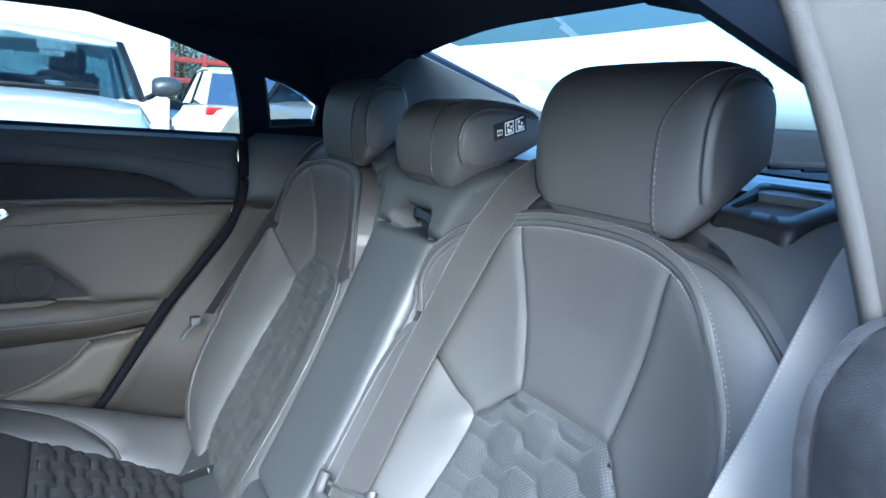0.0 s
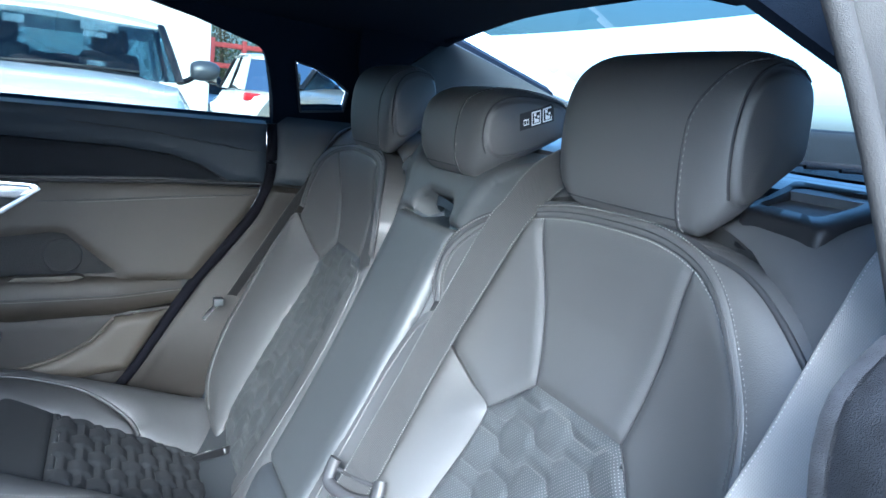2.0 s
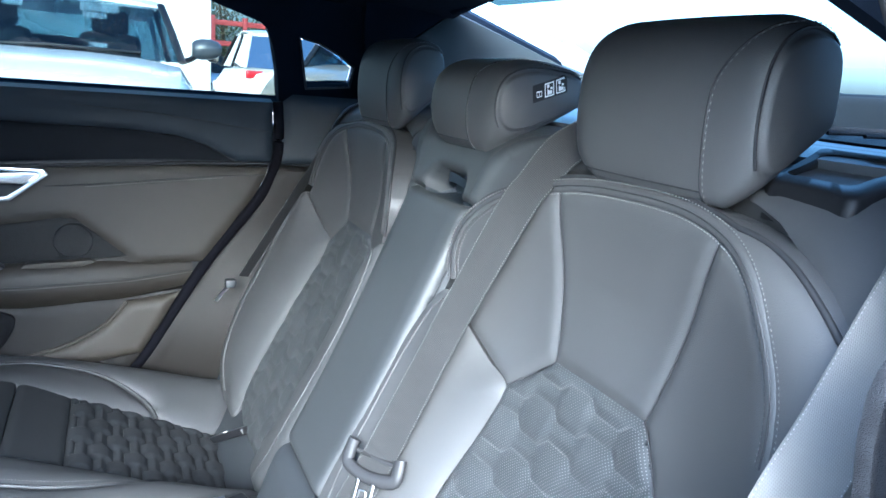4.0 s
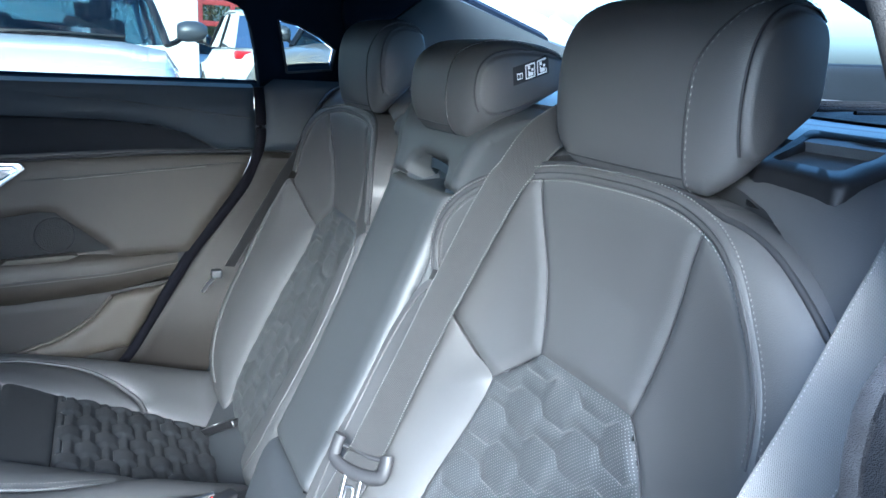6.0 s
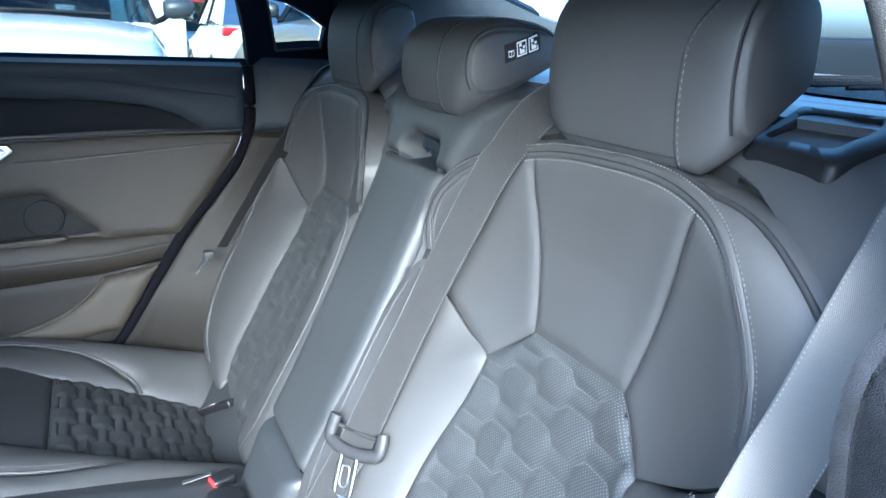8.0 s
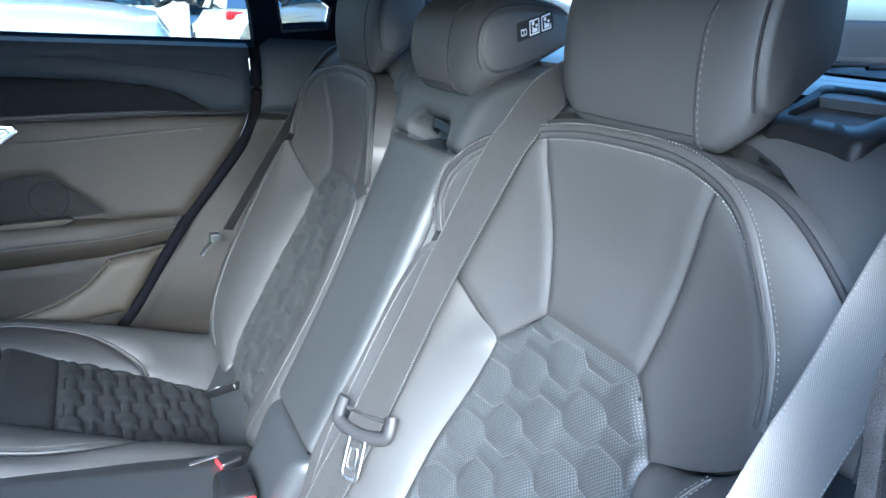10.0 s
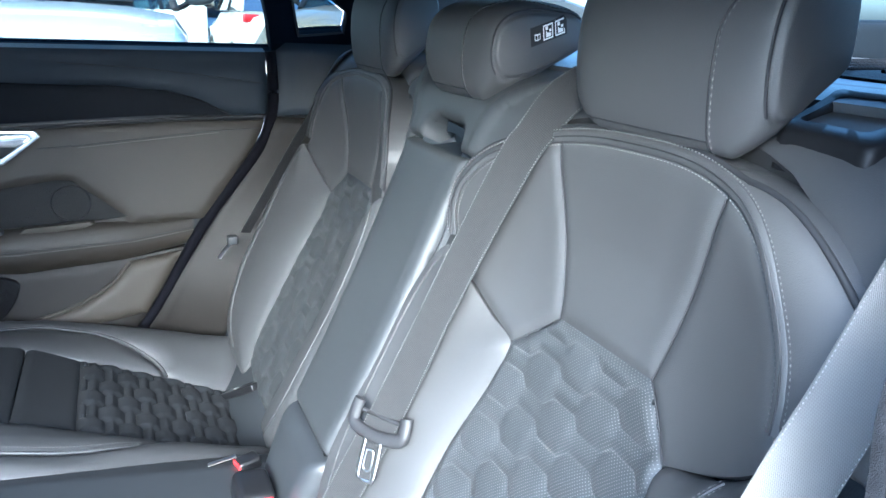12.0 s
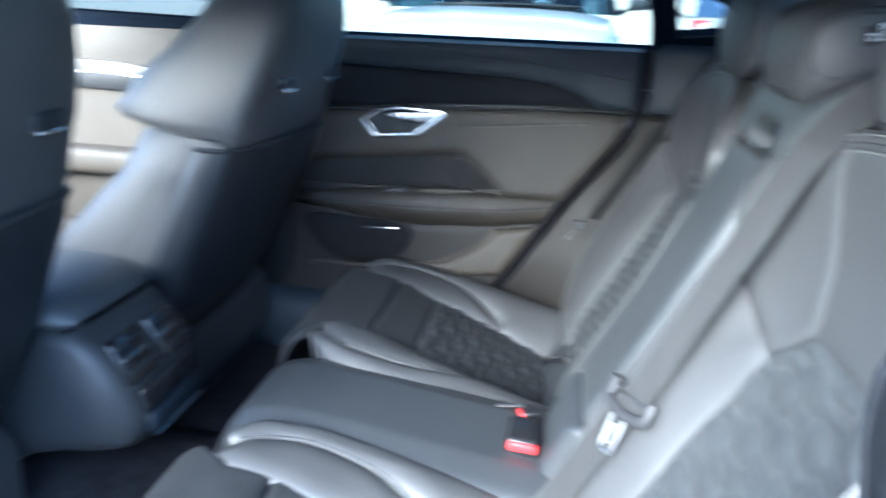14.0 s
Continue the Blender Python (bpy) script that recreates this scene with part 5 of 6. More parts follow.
def cabin_shell():
    # roof lining: arched across, falling to the rear
    xs, ys = np.linspace(-1.25, .66, 26), np.linspace(-.66, .66, 24)
    v, f = [], []
    for x in xs:
        for y in ys:
            z = 1.292 - .06 * (abs(y) / .66) ** 2.6 - .10 * max(x - .15, 0) ** 1.5 - .10 * max(-.7 - x, 0)
            v.append((x, y, z))
    n = len(ys)
    for i in range(len(xs) - 1):
        for j in range(n - 1):
            f.append((i * n + j, (i + 1) * n + j, (i + 1) * n + j + 1, i * n + j + 1))
    k = len(v)
    v += [(a, b, c + .03) for a, b, c in v]
    f += [tuple(k + i for i in q[::-1]) for q in f]
    c = mesh_object("ceiling", v, f, HEADLINER)
    tagged(c, "black fabric roof lining of the car", "ceiling", kind="structure")
    tube("trim_rear_header", curve2([(.645, -.54, 1.222), (.675, -.40, 1.254), (.69, -.15, 1.270), (.695, 0, 1.272), (.69, .28, 1.270), (.675, .42, 1.254), (.645, .56, 1.222)], .03), .016, HEADLINER, None, "dark trim along the rear window header", sides=10, flat=.7)
    tagged(bpy.data.objects["trim_rear_header"], category="trim", kind="structure")
    b = rounded_box("roof_camera_bump", (.10, .10, .03), (.655, -.235, 1.250), HEADLINER, None, bevel=.01)
    tagged(b, "black fabric-covered bump on the roof lining", "trim", kind="structure")
    # rear window: tinted upper band, clear lower pane
    def pane(name, mat, x0, z0, w0, x1, z1, w1, label):
        q = []
        m = 14
        for i in range(m + 1):
            a = -1 + 2 * i / m
            q.append((x0 - .05 * a * a, a * w0, z0))
        for i in range(m + 1):
            a = 1 - 2 * i / m
            q.append((x1 - .05 * a * a, a * w1, z1))
        verts = q
        faces = [(i, i + 1, 2 * m - i, 2 * m + 1 - i) for i in range(m)]
        w = mesh_object(name, verts, faces, mat, None)
        w.visible_shadow = False
        return tagged(w, label, "car window", kind="structure")
    pane("window_4", REAR_TINT, .69, 1.272, .56, .80, 1.245, .57, "blue tinted band at the top of the rear window")
    pane("window_5", REAR_GLASS, .80, 1.245, .57, 1.42, 1.035, .60, "wide sloping rear window glass")
    # rear pillars' inner faces
    for side in (1, -1):
        p = lambda x, z, s=side: np.stack([x, s * (.690 - .33 * (z - 1.0) - .10 * np.clip(x - .45, 0, 1)), z], 1)
        ob = thing("wall_rear_pillar", "grey rear pillar trim beside the rear window", "trim", kind="structure")
        o = straight([(.485, 1.03), (1.36, 1.028), (.96, 1.130), (.66, 1.222), (.590, 1.165), (.54, 1.125), (.485, 1.10)], .03)
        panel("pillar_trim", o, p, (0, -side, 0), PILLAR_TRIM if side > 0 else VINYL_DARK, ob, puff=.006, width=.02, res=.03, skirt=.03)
        o = straight([(.487, 1.107), (.54, 1.13), (.590, 1.17), (.66, 1.226), (.64, 1.26), (.46, 1.28), (.47, 1.15)], .03)
        panel("pillar_upper", o, p, (0, -side, 0), HEADLINER, ob, "black fabric pillar top", puff=.010, width=.02, res=.03, skirt=.03)
    # shelf behind the seats with loudspeaker grilles and a raised rear edge
    ob = thing("wall_rear_shelf", "bluish grey moulded shelf under the rear window", "shelf", kind="structure")
    sh = straight([(.50, -.62), (.60, -.60), (1.36, -.56), (1.36, .56), (.60, .60), (.50, .62)], .05)
    panel("shelf", sh, lambda x, y: np.stack([x, y, 1.030 + .012 * np.clip(x - .55, 0, 1)], 1), (0, 0, 1), SHELF_GREY, ob, puff=.006, width=.02, res=.05, skirt=.05)
    g = curve2([(.68, -.52), (.98, -.50), (1.05, -.30), (.90, -.18), (.70, -.30)], .02, closed=True)
    panel("speaker_grille", g, lambda x, y: np.stack([x, y, 1.039 + .012 * (x - .55)], 1), (0, 0, 1), SPEAKER_CLOTH, ob, "ribbed dark speaker grille", puff=.004, width=.02, res=.03, skirt=.01)
    for i in range(7):
        y = -.20 - .045 * i
        tube("grille_rib", [(.70, y, 1.0465), (1.0, y, 1.0505)], .0025, SPEAKER_CLOTH, ob, sides=6)
    rounded_box("rear_ledge", (.20, 1.14, .085), (1.31, 0, 1.066), LEDGE_BLUE, ob, bevel=.018)
    # floor, tunnel and sills
    fl = straight([(-1.7, -.70), (.1, -.70), (.1, .70), (-1.7, .70)], .08)
    f0 = panel("floor", fl, lambda x, y: np.stack([x, y, .215 + .075 * np.exp(-((y / .17) ** 4))], 1), (0, 0, 1), CARPET, None, puff=0, res=.05, skirt=.05)
    tagged(f0, "black carpeted car floor with a raised tunnel", "floor", kind="structure")
    mat_ = rounded_box("floor_mat", (.34, .40, .012), (-.48, .40, .226), CARPET, None, bevel=.004)
    tagged(mat_, "black carpet floor mat in the rear footwell", "floor mat")
    for side in (1, -1):
        q = thing("trim_sill", "dark door sill trim", "trim", kind="structure")
        rings = []
        for x in np.linspace(-1.6, .02, 14):
            w = .03 * smooth01((x + .15) / .2)
            rings.append([(x, side * .76, .21), (x, side * .76, .365), (x, side * .735, .375), (x, side * (.66 - w), .36), (x, side * (.635 - w), .335), (x, side * (.63 - w), .21)])
        loft("sill", rings, VINYL_DARK, q, sharp=50)
    base = rounded_box("wall_seat_base", (.96, 1.40, .08), (.17, 0, .235), VINYL_DARK, None, bevel=.01)
    tagged(base, "dark body panel under the rear seats", "body panel", kind="structure")
    # front end: closing walls ahead of the seats
    fwall = rounded_box("wall_front", (.05, 1.5, .75), (-1.72, 0, .55), VINYL_DARK, None, bevel=.02)
    tagged(fwall, "dark dashboard wall", "dashboard", kind="structure")
    rwall = rounded_box("wall_rear", (.05, 1.35, .80), (.66, 0, .60), VINYL_DARK, None, bevel=.02)
    tagged(rwall, "dark wall behind the rear seats", "wall", kind="structure")


cabin_shell()


def front_door():
    ob = thing("door_2", "closed front car door with pale grey trim", "car door", kind="structure")
    o = straight([(-1.6, .30), (-.60, .30), (-.60, 1.0), (-1.6, 1.0)], .04)
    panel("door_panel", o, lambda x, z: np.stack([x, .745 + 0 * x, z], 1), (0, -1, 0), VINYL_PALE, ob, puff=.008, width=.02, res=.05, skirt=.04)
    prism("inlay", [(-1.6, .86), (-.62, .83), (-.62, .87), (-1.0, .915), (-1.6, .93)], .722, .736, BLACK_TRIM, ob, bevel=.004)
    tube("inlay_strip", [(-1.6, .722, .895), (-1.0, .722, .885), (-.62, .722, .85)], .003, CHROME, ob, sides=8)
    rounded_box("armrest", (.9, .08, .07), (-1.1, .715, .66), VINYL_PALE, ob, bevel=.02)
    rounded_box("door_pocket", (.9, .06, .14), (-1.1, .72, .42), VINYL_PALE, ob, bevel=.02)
    pil = rounded_box("pillar_cover", (.15, .04, .78), (-.605, .712, .64), BLACK_TRIM, ob, bevel=.012)
    return ob


front_door()


def front_seat(side, dx, label):
    """A sports front seat with built-in headrest, seen from behind."""
    ob = thing("front_seat", label, "car seat", group="front seats")
    cy = side * (.40 if side > 0 else .37)
    # backrest: rings from the hip to the crown (height, middle, half width, depth, reach of the wings)
    spec = [(.42, -.69, .215, .105, .40), (.50, -.655, .235, .11, .40), (.60, -.610, .245, .115, .36), (.70, -.565, .245, .115, .27), (.78, -.529, .242, .112, .20), (.825, -.510, .234, .105, .175), (.838, -.504, .222, .098, .17), (.850, -.499, .228, .102, .25), (.866, -.492, .229, .102, .29), (.90, -.477, .224, .100, .295), (.94, -.462, .219, .105, .27), (.99, -.450, .208, .12, .19), (1.04, -.440, .192, .13, .12), (1.10, -.435, .172, .12, .06), (1.145, -.425, .130, .065, .02), (1.165, -.427, .09, .04, 0)]
    rings = []
    for z, x, hw, dp, reach in spec:
        r = []
        for k in range(44):
            a = 2 * math.pi * k / 44
            c, s_ = math.cos(a), math.sin(a)
            e = 2 / 3.4
            px, py = math.copysign(abs(c) ** e, c), math.copysign(abs(s_) ** e, s_)
            wing = (reach * min(abs(py), 1) ** 1.3 * px + .02 * (1 - min(abs(py), 1))) if px < 0 else 0
            drop = -.025 * px if .82 < z < .87 else 0
            r.append((x + dx + dp * .5 * px + wing, cy + hw * py, z + drop))
        rings.append(r)
    loft("backrest", rings, LEATHER, ob, sharp=70)
    # hard shell wrapping its back and the rear of its flanks
    shell = []
    for z, x, hw, dp, reach in spec[1:6]:
        row = []
        for k in range(31):
            a = -1.9 + 3.8 * k / 30
            c, s_ = math.cos(a), math.sin(a)
            e = 2 / 3.4
            px, py = math.copysign(abs(c) ** e, c), math.copysign(abs(s_) ** e, s_)
            row.append((x + dx + (dp * .5 + .007) * px + (.018 * (1 - min(abs(py), 1)) if px > 0 else 0), cy + (hw + .006) * py, z))
        shell.append(row)
    loft("back_shell", shell, SHELL_BLACK, ob, "black moulded seat back shell", caps=False, closed=False, sharp=70)
    tube("shell_joint", [tuple(p) for p in shell[-1]], .005, SEAM, ob, sides=6)
    tube("seam", rings[6] + rings[6][:1], .0035, SEAM, ob, sides=6)
    z, x, hw, dp, reach = spec[10]
    for sg in (1, -1):
        b = rounded_box("belt_slot", (.012, .05, .022), (x + dx + dp * .5 - .004, cy + sg * .125, .935), BLACK_TRIM, ob, bevel=.004)
        rounded_box("slot_trim", (.006, .045, .006), (x + dx + dp * .5 + .002, cy + sg * .125, .923), CHROME, ob, "small bright trim", bevel=.002)
    # seams on the inner wing
    for sg in (1, -1):
        line = curve2([(x_ + dx - .045 - .16 * w_, cy + sg * (hw_ * .985 + .0005), z_) for z_, x_, hw_, d_, w_ in spec[1:6]], .01)
        tube("seam", line, .002, SEAM, ob, sides=6)
    # cushion and base
    rings = []
    for x, hw, zt in [(-1.10, .20, .40), (-1.06, .235, .47), (-.95, .25, .48), (-.80, .25, .455), (-.68, .24, .44), (-.62, .22, .42)]:
        rings.append([(x + dx, cy + hw * a, zb) for a, zb in [(-1, .30), (-1.02, zt - .01), (-.85, zt + .035), (-.6, zt), (0, zt - .01), (.6, zt), (.85, zt + .035), (1.02, zt - .01), (1, .30)]])
    loft("cushion", rings, LEATHER, ob, sharp=60)
    rounded_box("seat_base", (.42, .40, .10), (-.86 + dx, cy, .26), VINYL_DARK, ob, bevel=.02)
    return ob


front_seat(1, .05, "dark grey leather front seat with built-in headrest, pale in sunlight")
front_seat(-1, -.035, "dark grey leather front seat with hard back shell")


def console():
    ob = thing("center_console", "black centre console with rear air vents and padded lid", "console")
    rings = []
    for x, hw, zt, zb in [(-1.5, .125, .60, .24), (-1.0, .125, .60, .24), (-.80, .125, .60, .26), (-.68, .125, .60, .35), (-.60, .125, .598, .372), (-.56, .124, .590, .376), (-.525, .120, .560, .38), (-.500, .114, .520, .385), (-.482, .104, .480, .395), (-.474, .092, .460, .41)]:
        rings.append([(x, -hw + .030, zb), (x, -hw + .006, zb + .014), (x, -hw - .004, zb + .045 * (zt - zb) / .2), (x, -hw, zt - .03), (x, -hw + .010, zt - .008), (x, -hw + .035, zt), (x, hw - .035, zt), (x, hw - .010, zt - .008), (x, hw, zt - .03), (x, hw + .004, zb + .045 * (zt - zb) / .2), (x, hw - .006, zb + .014), (x, hw - .030, zb)])
    loft("body", rings, PLASTIC, ob, sharp=55)
    lid = []
    for x, hw, z0, z1 in [(-1.02, .10, .600, .625), (-1.0, .118, .596, .640), (-.95, .122, .594, .646), (-.67, .122, .592, .644), (-.61, .120, .590, .638), (-.572, .112, .588, .624), (-.556, .094, .590, .608)]:
        lid.append([(x, -hw + .01, z0), (x, -hw, z0 + .012), (x, -hw + .004, z1 - .014), (x, -hw + .022, z1 - .002), (x, -.05, z1 + .003), (x, .05, z1 + .003), (x, hw - .022, z1 - .002), (x, hw - .004, z1 - .014), (x, hw, z0 + .012), (x, hw - .01, z0)])
    loft("lid", lid, CONSOLE_LID, ob, "smooth padded console lid", sharp=60)
    tube("lid_joint", [(-.570, -.116, .591), (-.558, 0, .594), (-.570, .116, .591)], .003, SEAM, ob, sides=6)
    # rear face: two slanted vents over an upright control panel and a storage slot
    lean = pose(0, 0, 0, 0, -32, 0)
    for sy in (-.050, .050):
        v = rounded_box("air_vent", (.016, .084, .078), (-.506, sy, .532), GLOSS_BLACK, ob, "black air vent", bevel=.006, turn=lean)
        for i in range(3):
            rounded_box("vent_slat", (.006, .074, .005), (-.5105 + .0115 * i, sy, .556 - .0184 * i), CHROME if i == 1 else PLASTIC, v, bevel=.001, turn=lean)
    rounded_box("climate_panel", (.016, .160, .040), (-.477, 0, .468), GLOSS_BLACK, ob, "glossy climate control panel", bevel=.006, turn=pose(0, 0, 0, 0, -14, 0))
    rounded_box("storage_slot", (.016, .150, .036), (-.472, 0, .425), VINYL_DARK, ob, bevel=.008)
    tube("slot_trim", [(-.463, -.075, .405), (-.463, .075, .405)], .002, CHROME, ob, sides=6)
    return ob


console()

# ---------------------------------------------------------------- outside
def ground():
    v, f = [], []
    r = [-600, -120, -40, -20, -12, -8, -5, -3, -1, 1, 3, 5, 8, 12, 20, 40, 120, 600]
    for x in r:
        for y in r:
            v.append((x, y, .002 * math.sin(x * .7) * math.sin(y * .9) if abs(x) < 50 and abs(y) < 50 else 0))
    m = len(r)
    for i in range(m - 1):
        for j in range(m - 1):
            f.append((i * m + j, (i + 1) * m + j, (i + 1) * m + j + 1, i * m + j + 1))
    g = mesh_object("ground", v, f, ASPHALT)
    tagged(g, "sunlit pale concrete of a car park", "ground", kind="structure")


ground()


def blocking_wall():
    """An unseen wall added behind the camera to hold low light off the cabin."""
    ob = thing("wall_light_block", "plain pale unseen wall added behind the camera to block low light", "wall", kind="structure")
    rounded_box("wall_body", (60, .25, 1.75), (0, -4.6, .875), WALL_GREY, ob, bevel=.02)
    rounded_box("coping", (60, .34, .08), (0, -4.6, 1.79), WALL_GREY, ob, bevel=.02)


blocking_wall()


def parked_car(label, at, turn, body_paint, high=1.62, hood=1.02, belt=1.02, length=4.5, half=.90, glass_mat=CAR_GLASS, rear_cab=1.0, hood_len=1.35, papers=False, tumble=.24):
    """A car: nose towards -y. Lofted body, glass house with pillars, lamps, mirrors, wheels."""
    car = thing("parked_car", label, "car", group="parked cars")
    m = pose(*at, 0, 0, turn)
    car.matrix_world = m
    L = length
    wb0, wb1 = L * .19, L * .80
    # body: rings along the length
    spec = [(0.0, .55, .42, .62), (.06, .74, .30, .74), (.25, .84, .24, hood - .16), (.55, .88, .22, hood - .07), (hood_len - .1, half, .22, hood), (hood_len + .3, half, .22, belt), (L * .6, half, .22, belt), (L * .85, half, .22, belt + .02), (L - .22, half - .03, .25, belt + .01), (L - .05, half - .10, .32, belt - .08), (L, half - .2, .42, belt - .28)]
    rings = []
    for y, hw, z0, z1 in spec:
        r = []
        for a, b in [(-.80, 0), (-.97, .10), (-1.0, .45), (-.985, .80), (-.90, .95), (-.6, 1.0), (-.25, 1.015), (.25, 1.015), (.6, 1.0), (.90, .95), (.985, .80), (1.0, .45), (.97, .10), (.80, 0)]:
            r.append((hw * a, y, z0 + (z1 - z0) * b))
        rings.append(r)
    loft("body", rings, body_paint, car, sharp=38)
    # glass house
    y0, y1, y2, y3 = hood_len, hood_len + .78, L * .84 * rear_cab, L * .97 * rear_cab
    wB, wT = half - .06, half - tumble
    zB, zT = belt - .01, high - .05
    A = {"fl": (-wB, y0 + .16, zB), "fr": (wB, y0 + .16, zB), "tl": (-wT, y1, zT), "tr": (wT, y1, zT), "bl": (-wT, y2, zT), "br": (wT, y2, zT), "rl": (-wB, y3, zB), "rr": (wB, y3, zB), "fc": (0, y0, zB - .01), "tc": (0, y1 - .10, zT + .01), "rc": (0, y3 + .05, zB), "bc": (0, y2 + .04, zT + .01)}

    def quad(name, *k):
        g = mesh_object(name, [A[i] for i in k], [tuple(range(len(k)))], glass_mat, car, smooth=False)
        g.visible_shadow = False
        return g

    ws = quad("windscreen", "fl", "fc", "fr", "tr", "tc", "tl")
    quad("rear_window", "rl", "rc", "rr", "br", "bc", "bl")
    quad("side_window", "fl", "tl", "bl", "rl")
    quad("side_window", "fr", "tr", "br", "rr")
    roof = []
    for y, w, dz in [(y1 - .04, wT - .02, -.02), (y1 + .05, wT + .01, .02), ((y1 + y2) / 2, wT + .02, .06), (y2 - .1, wT + .01, .03), (y2 + .06, wT - .02, -.02)]:
        roof.append([(w * a, y - .06 * (1 - a * a) * (y < y1 + .1), zT + dz + .05 * (1 - abs(a) ** 2.5)) for a in np.linspace(-1, 1, 13)] + [(w * a, y - .06 * (1 - a * a) * (y < y1 + .1), zT + dz - .02) for a in np.linspace(1, -1, 13)])
    loft("roof", roof, body_paint, car, sharp=40)
    for a, b in (("fl", "tl"), ("fr", "tr"), ("rl", "bl"), ("rr", "br")):
        tube("pillar", [A[a], tuple((np.array(A[a]) + np.array(A[b])) / 2 + np.array([0, 0, .015])), A[b]], .030, body_paint if a[0] == "r" else BLACK_TRIM, car, sides=10, flat=.6)
    for sgn in (-1, 1):
        yb = (y1 + y2) / 2 - .1
        tube("pillar", [(sgn * wB, yb, zB), (sgn * (wB + wT) / 2 + sgn * .004, yb + .02, (zB + zT) / 2), (sgn * wT, yb + .04, zT)], .04, BLACK_TRIM, car, sides=8, flat=.5)
        shell = []
        for k, (px, rz, ry) in enumerate([(.0, .045, .035), (.02, .066, .055), (.07, .080, .070), (.14, .076, .068), (.19, .060, .055), (.215, .038, .035), (.222, .012, .012)]):
            shell.append([(sgn * (half + .03 + px), y0 + .42 + ry * math.cos(a) * (.7 if math.cos(a) > 0 else 1.0), belt + .10 + .012 * px / .2 + rz * math.sin(a)) for a in np.linspace(0, 2 * math.pi, 17)[:-1]])
        mir = loft("mirror", shell, MIRROR_CAP, car, "dark grey door mirror", sharp=70)
        rounded_box("mirror_glass", (.17, .006, .11), (sgn * (half + .13), y0 + .472, belt + .102), GLOSS_BLACK, mir, bevel=.002)
        tube("mirror_arm", [(sgn * (half - .03), y0 + .45, belt), (sgn * (half + .02), y0 + .44, belt + .02), (sgn * (half + .10), y0 + .43, belt + .08)], .035, BLACK_TRIM, car, sides=8, flat=.6)
        rounded_box("headlight", (.34, .10, .12), (sgn * .66, .12, .74), LAMP_CLEAR, car, bevel=.03, seg=3, turn=pose(0, 0, 0, 0, 0, sgn * -22))
        rounded_box("tail_light", (.34, .08, .13), (sgn * (half - .22), L - .09, belt - .12), TAIL_RED, car, "red tail light", bevel=.03, seg=3, turn=pose(0, 0, 0, 0, 0, sgn * 18))
        tube("door_handle", [(sgn * (half + .006), yb - .25, belt - .16), (sgn * (half + .02), yb - .15, belt - .15), (sgn * (half + .006), yb - .04, belt - .16)], .013, body_paint, car, sides=8)
        for wy in (wb0, wb1):
            ang = np.linspace(0, 2 * math.pi, 33)
            w = tube("wheel", np.stack([np.full(33, sgn * (half - .08)), wy + .25 * np.cos(ang), .34 + .25 * np.sin(ang)], 1), .095, TYRE, car, sides=10, up=(1, 0, 0))
            bm = bmesh.new()
            bmesh.ops.create_cone(bm, cap_ends=True, segments=24, radius1=.20, radius2=.17, depth=.05)
            bmesh.ops.transform(bm, matrix=Matrix.Translation((sgn * (half - .02), wy, .34)) @ pose(0, 0, 0, 0, 90 * sgn, 0), verts=bm.verts)
            part("rim", bm, STEEL, w)
    # cabin inside: seats' tops and floor
    rounded_box("cabin_floor", (half * 1.7, y3 - y0 - .3, .05), (0, (y0 + y3) / 2, belt - .14), BLACK_TRIM, car, bevel=.01)
    for sx in (-.40, .40):
        rounded_box("cabin_seat", (.46, .16, .36), (sx, y1 + .35, belt + .0), BLACK_TRIM, car, bevel=.06, seg=3)
        rounded_box("cabin_headrest", (.28, .10, .20), (sx, y1 + .40, belt + .27), BLACK_TRIM, car, bevel=.045, seg=3)
    rounded_box("cabin_bench", (1.2, .16, .30), (0, y2 - .45, belt), BLACK_TRIM, car, bevel=.06, seg=3)
    tube("wiper", [(-.5, y0 + .08, belt + .02), (.05, y0 + .08, belt + .045), (.6, y0 + .17, belt + .04)], .010, BLACK_TRIM, car, sides=6)
    rounded_box("grille", (.95, .06, .22), (0, .03, .58), BLACK_TRIM, car, bevel=.03)
    rounded_box("number_plate", (.30, .02, .15), (0, L + .005, belt - .34), RENDER_WHITE, car, bevel=.004)
    if papers:
        fa, fb = np.array(A["tc"]), np.array(A["fc"])
        for sx, t, w, h in ((.23, .20, .13, .11), (-.33, .16, .26, .12), (-.30, .30, .16, .08), (-.32, .80, .12, .09)):
            c = fa + (fb - fa) * t
            d = (fb - fa) / np.linalg.norm(fb - fa)
            q = [(sx * -1 - w / 2, *(c - d * h / 2)[1:]), (sx * -1 + w / 2, *(c - d * h / 2)[1:]), (sx * -1 + w / 2, *(c + d * h / 2)[1:]), (sx * -1 - w / 2, *(c + d * h / 2)[1:])]
            q = [(a, b + .03 + .16 * (a / wB) ** 2, cc - .01) for a, b, cc in q]
            mesh_object("paper", q, [(0, 1, 2, 3)], ICON_WHITE, car, "white paper sheet behind the glass", smooth=False)
    return car


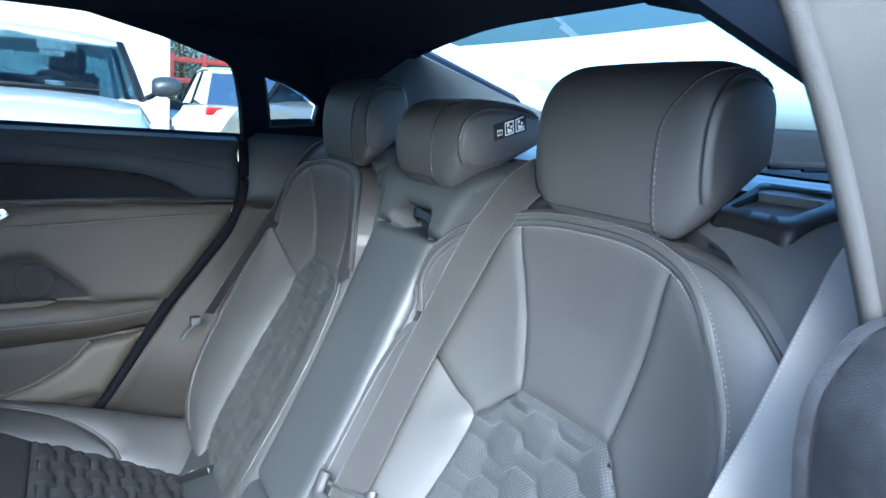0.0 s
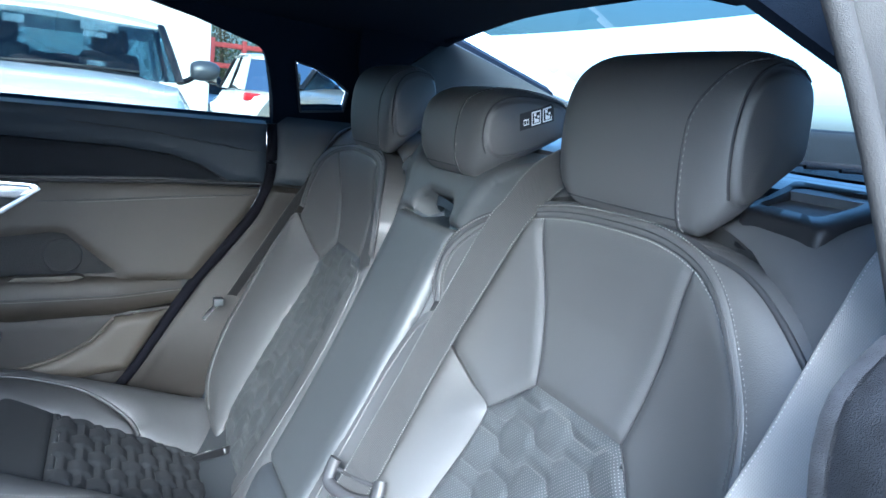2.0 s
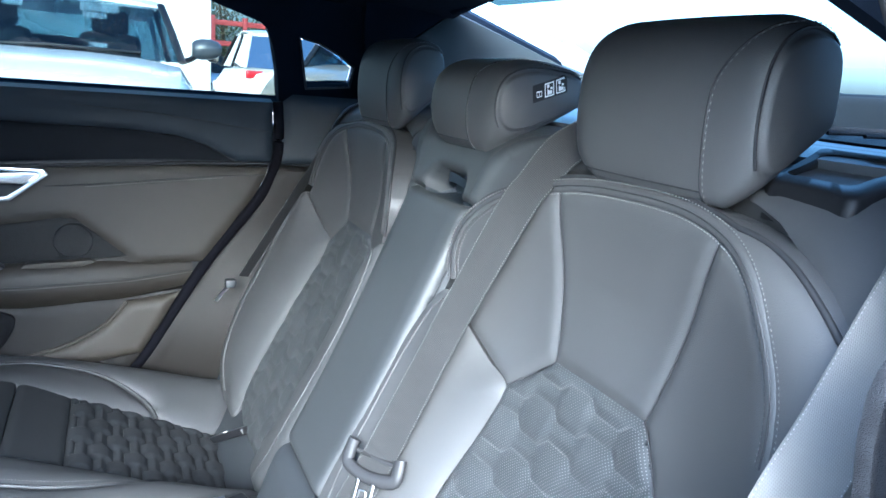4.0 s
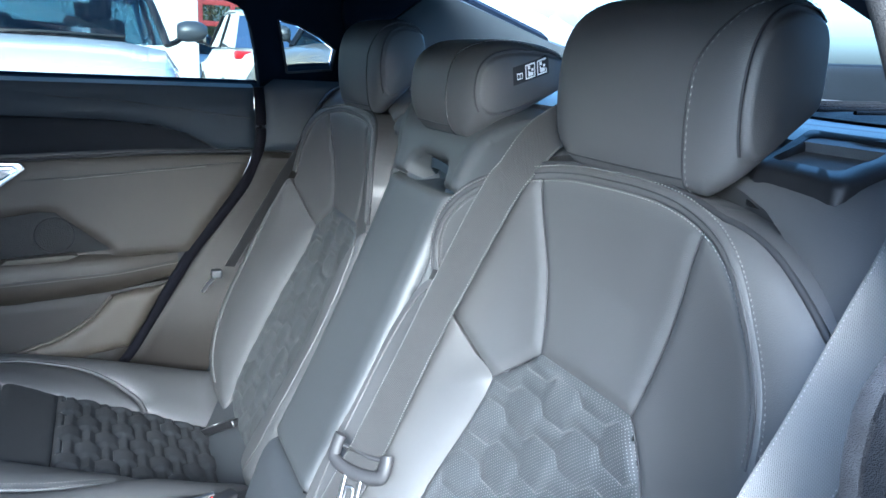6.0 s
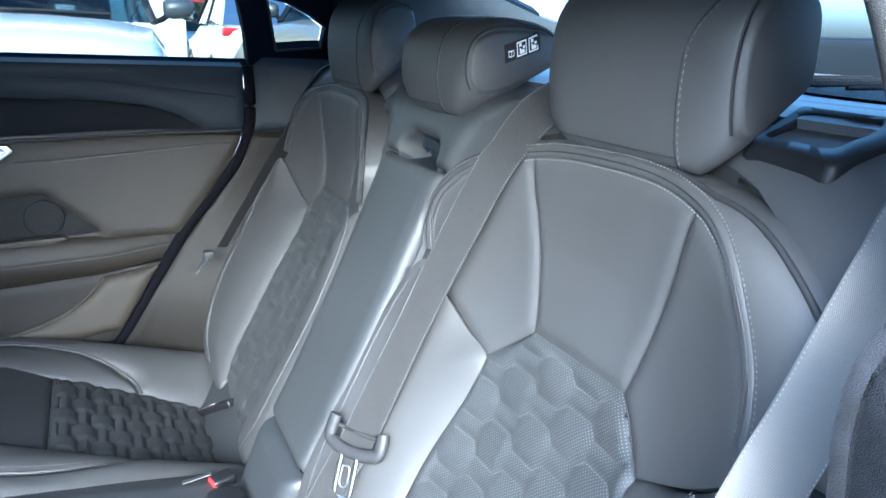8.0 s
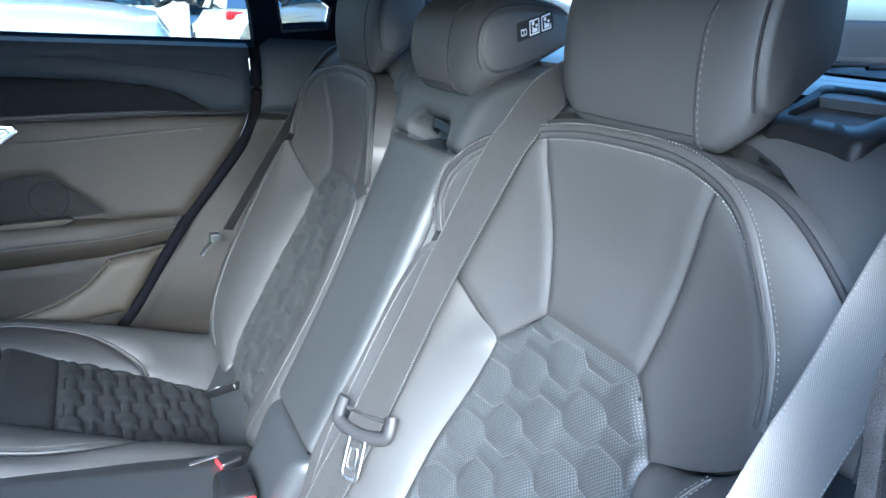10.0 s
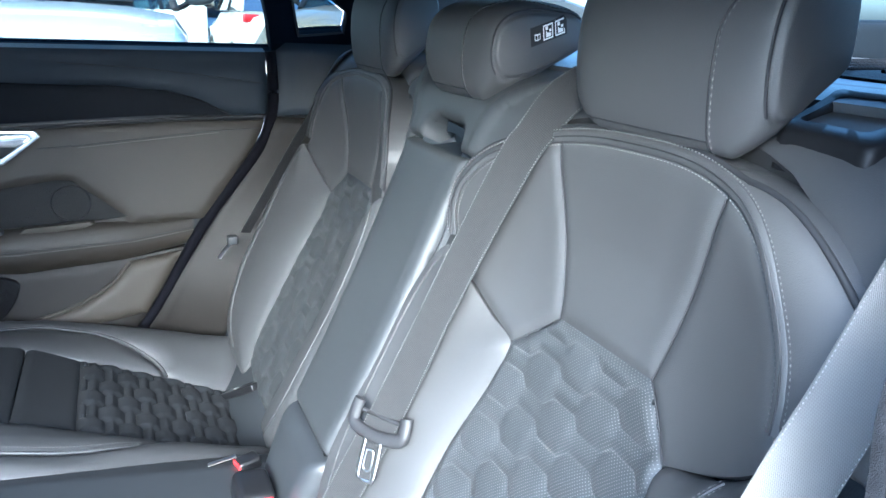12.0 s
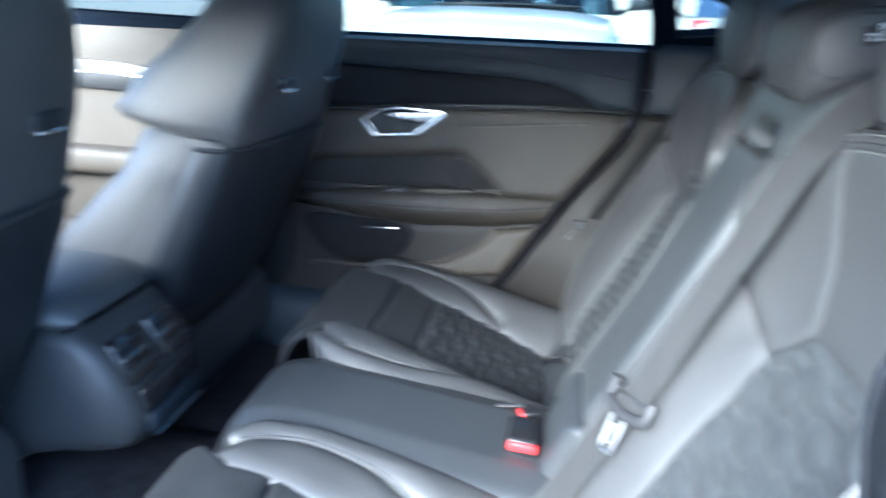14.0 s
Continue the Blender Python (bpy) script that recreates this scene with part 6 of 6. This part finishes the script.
parked_car("large white car facing the camera, dark mirrors, papers behind the windscreen", (-.43, 3.35, 0), 0, WHITE_PAINT, high=1.56, hood=1.09, belt=1.09, length=4.7, half=.94, papers=True, tumble=.17)
parked_car("white hatchback seen from behind with red tail light", (2.74, 15.4, 0), 180, WHITE_PAINT, high=1.72, hood=1.0, belt=1.12, length=4.4, half=.89, glass_mat=DEEP_GLASS)
parked_car("silver blue car further back in the row", (2.35, 18.5, 0), 6, SILVER_PAINT, high=1.47, hood=.92, belt=.92, length=4.5, half=.88)
parked_car("sand beige car parked askew beside the rear quarter window", (1.6, 4.3, 0), -30, BEIGE_PAINT, high=1.74, hood=1.17, belt=1.15, length=4.4, half=.9)
parked_car("white car parked behind, seen through the rear window", (8.5, 1.2, 0), -80, WHITE_PAINT, high=1.45, hood=.93, belt=.95, length=4.5, half=.9)


def building():
    ob = thing("wall_building", "white rendered building wall with a pale corner pillar", "building", kind="structure")
    rounded_box("facade", (9.0, .4, 7.0), (-2.75, 16.2, 3.5), RENDER_WHITE, ob, bevel=.03)
    rounded_box("corner_pillar", (.40, .5, 7.0), (1.72, 15.9, 3.5), RENDER_WHITE, ob, bevel=.03)
    t = bpy.data.curves.new("sign", "FONT")
    t.body = "Motor"
    t.size, t.extrude, t.align_x = .62, .02, "LEFT"
    so = new("sign_letters", t)
    so.matrix_world = pose(-1.0, 15.98, 3.0, 90, 0, 0)
    dg = bpy.context.evaluated_depsgraph_get()
    me = bpy.data.meshes.new_from_object(so.evaluated_get(dg))
    mw = so.matrix_world.copy()
    bpy.data.objects.remove(so)
    me.transform(mw)
    me.materials.clear()
    me.materials.append(SEAL_GREY)
    s = new("sign_letters", me)
    s.parent = ob
    s["label"] = "raised pale grey sign letters"
    return ob


building()


def steel_frame():
    ob = thing("red_frame", "red painted steel frame standing behind the parked cars", "frame")
    for x in (2.95, 3.95, 4.95):
        rounded_box("post", (.14, .14, 2.7), (x, 24.0, 1.35), RED_STEEL, ob, bevel=.01)
    for z in (1.85, 2.5):
        rounded_box("rail", (2.2, .10, .16), (3.95, 24.0, z), RED_STEEL, ob, bevel=.01)
    return ob


steel_frame()


def tree(at, h, seed, leaf, label):
    rnd = random.Random(seed)
    ob = thing("tree", label, "tree", group="trees")
    tr = curve2([at, (at[0] + .1, at[1], h * .35), (at[0] - .05, at[1] + .1, h * .8)], .3)
    rings = []
    for i, p in enumerate(tr):
        r = .13 * (1 - .75 * i / len(tr))
        rings.append([(p[0] + r * math.cos(a), p[1] + r * math.sin(a), p[2]) for a in np.linspace(0, 2 * math.pi, 9)[:-1]])
    trunk = loft("trunk", rings, BARK, ob)
    tips = []
    for i in range(11):
        z0 = h * rnd.uniform(.22, .75)
        a = rnd.uniform(0, 6.28)
        l = rnd.uniform(.6, 1.5) * (1.1 - z0 / h)
        e = (at[0] + l * math.cos(a), at[1] + l * math.sin(a), z0 + l * rnd.uniform(.3, .8))
        mid = ((at[0] + e[0]) / 2, (at[1] + e[1]) / 2, (z0 + e[2]) / 2 - .05)
        tube("limb", curve2([(at[0], at[1], z0), mid, e], .1), .03, BARK, ob, sides=6)
        tips += [mid, e]
    v, f = [], []
    for t in tips:
        for k in range(150):
            c = np.array(t) + np.array([rnd.gauss(0, .34), rnd.gauss(0, .34), rnd.gauss(0, .28)])
            d1 = np.array([rnd.uniform(-1, 1) for _ in range(3)])
            d1 /= np.linalg.norm(d1)
            d2 = np.cross(d1, [rnd.uniform(-1, 1) for _ in range(3)])
            d2 /= max(np.linalg.norm(d2), 1e-6)
            s = rnd.uniform(.035, .07)
            n = len(v)
            v += [c - d1 * s, c + d2 * s * .5, c + d1 * s, c - d2 * s * .5]
            f.append((n, n + 1, n + 2, n + 3))
    mesh_object("crown", v, f, leaf, ob, smooth=False)
    return ob


for i, (x, y, h) in enumerate([(2.5, 25.5, 4.6), (3.6, 27.0, 4.2), (5.0, 26.0, 4.8), (6.8, 26.0, 4.4)]):
    tree((x, y, 0), h, 11 + i, LEAF if i % 2 == 0 else LEAF_DRY, "green leafy small tree behind the parked cars" if i % 2 == 0 else "small tree with brownish thin leaves behind the cars")
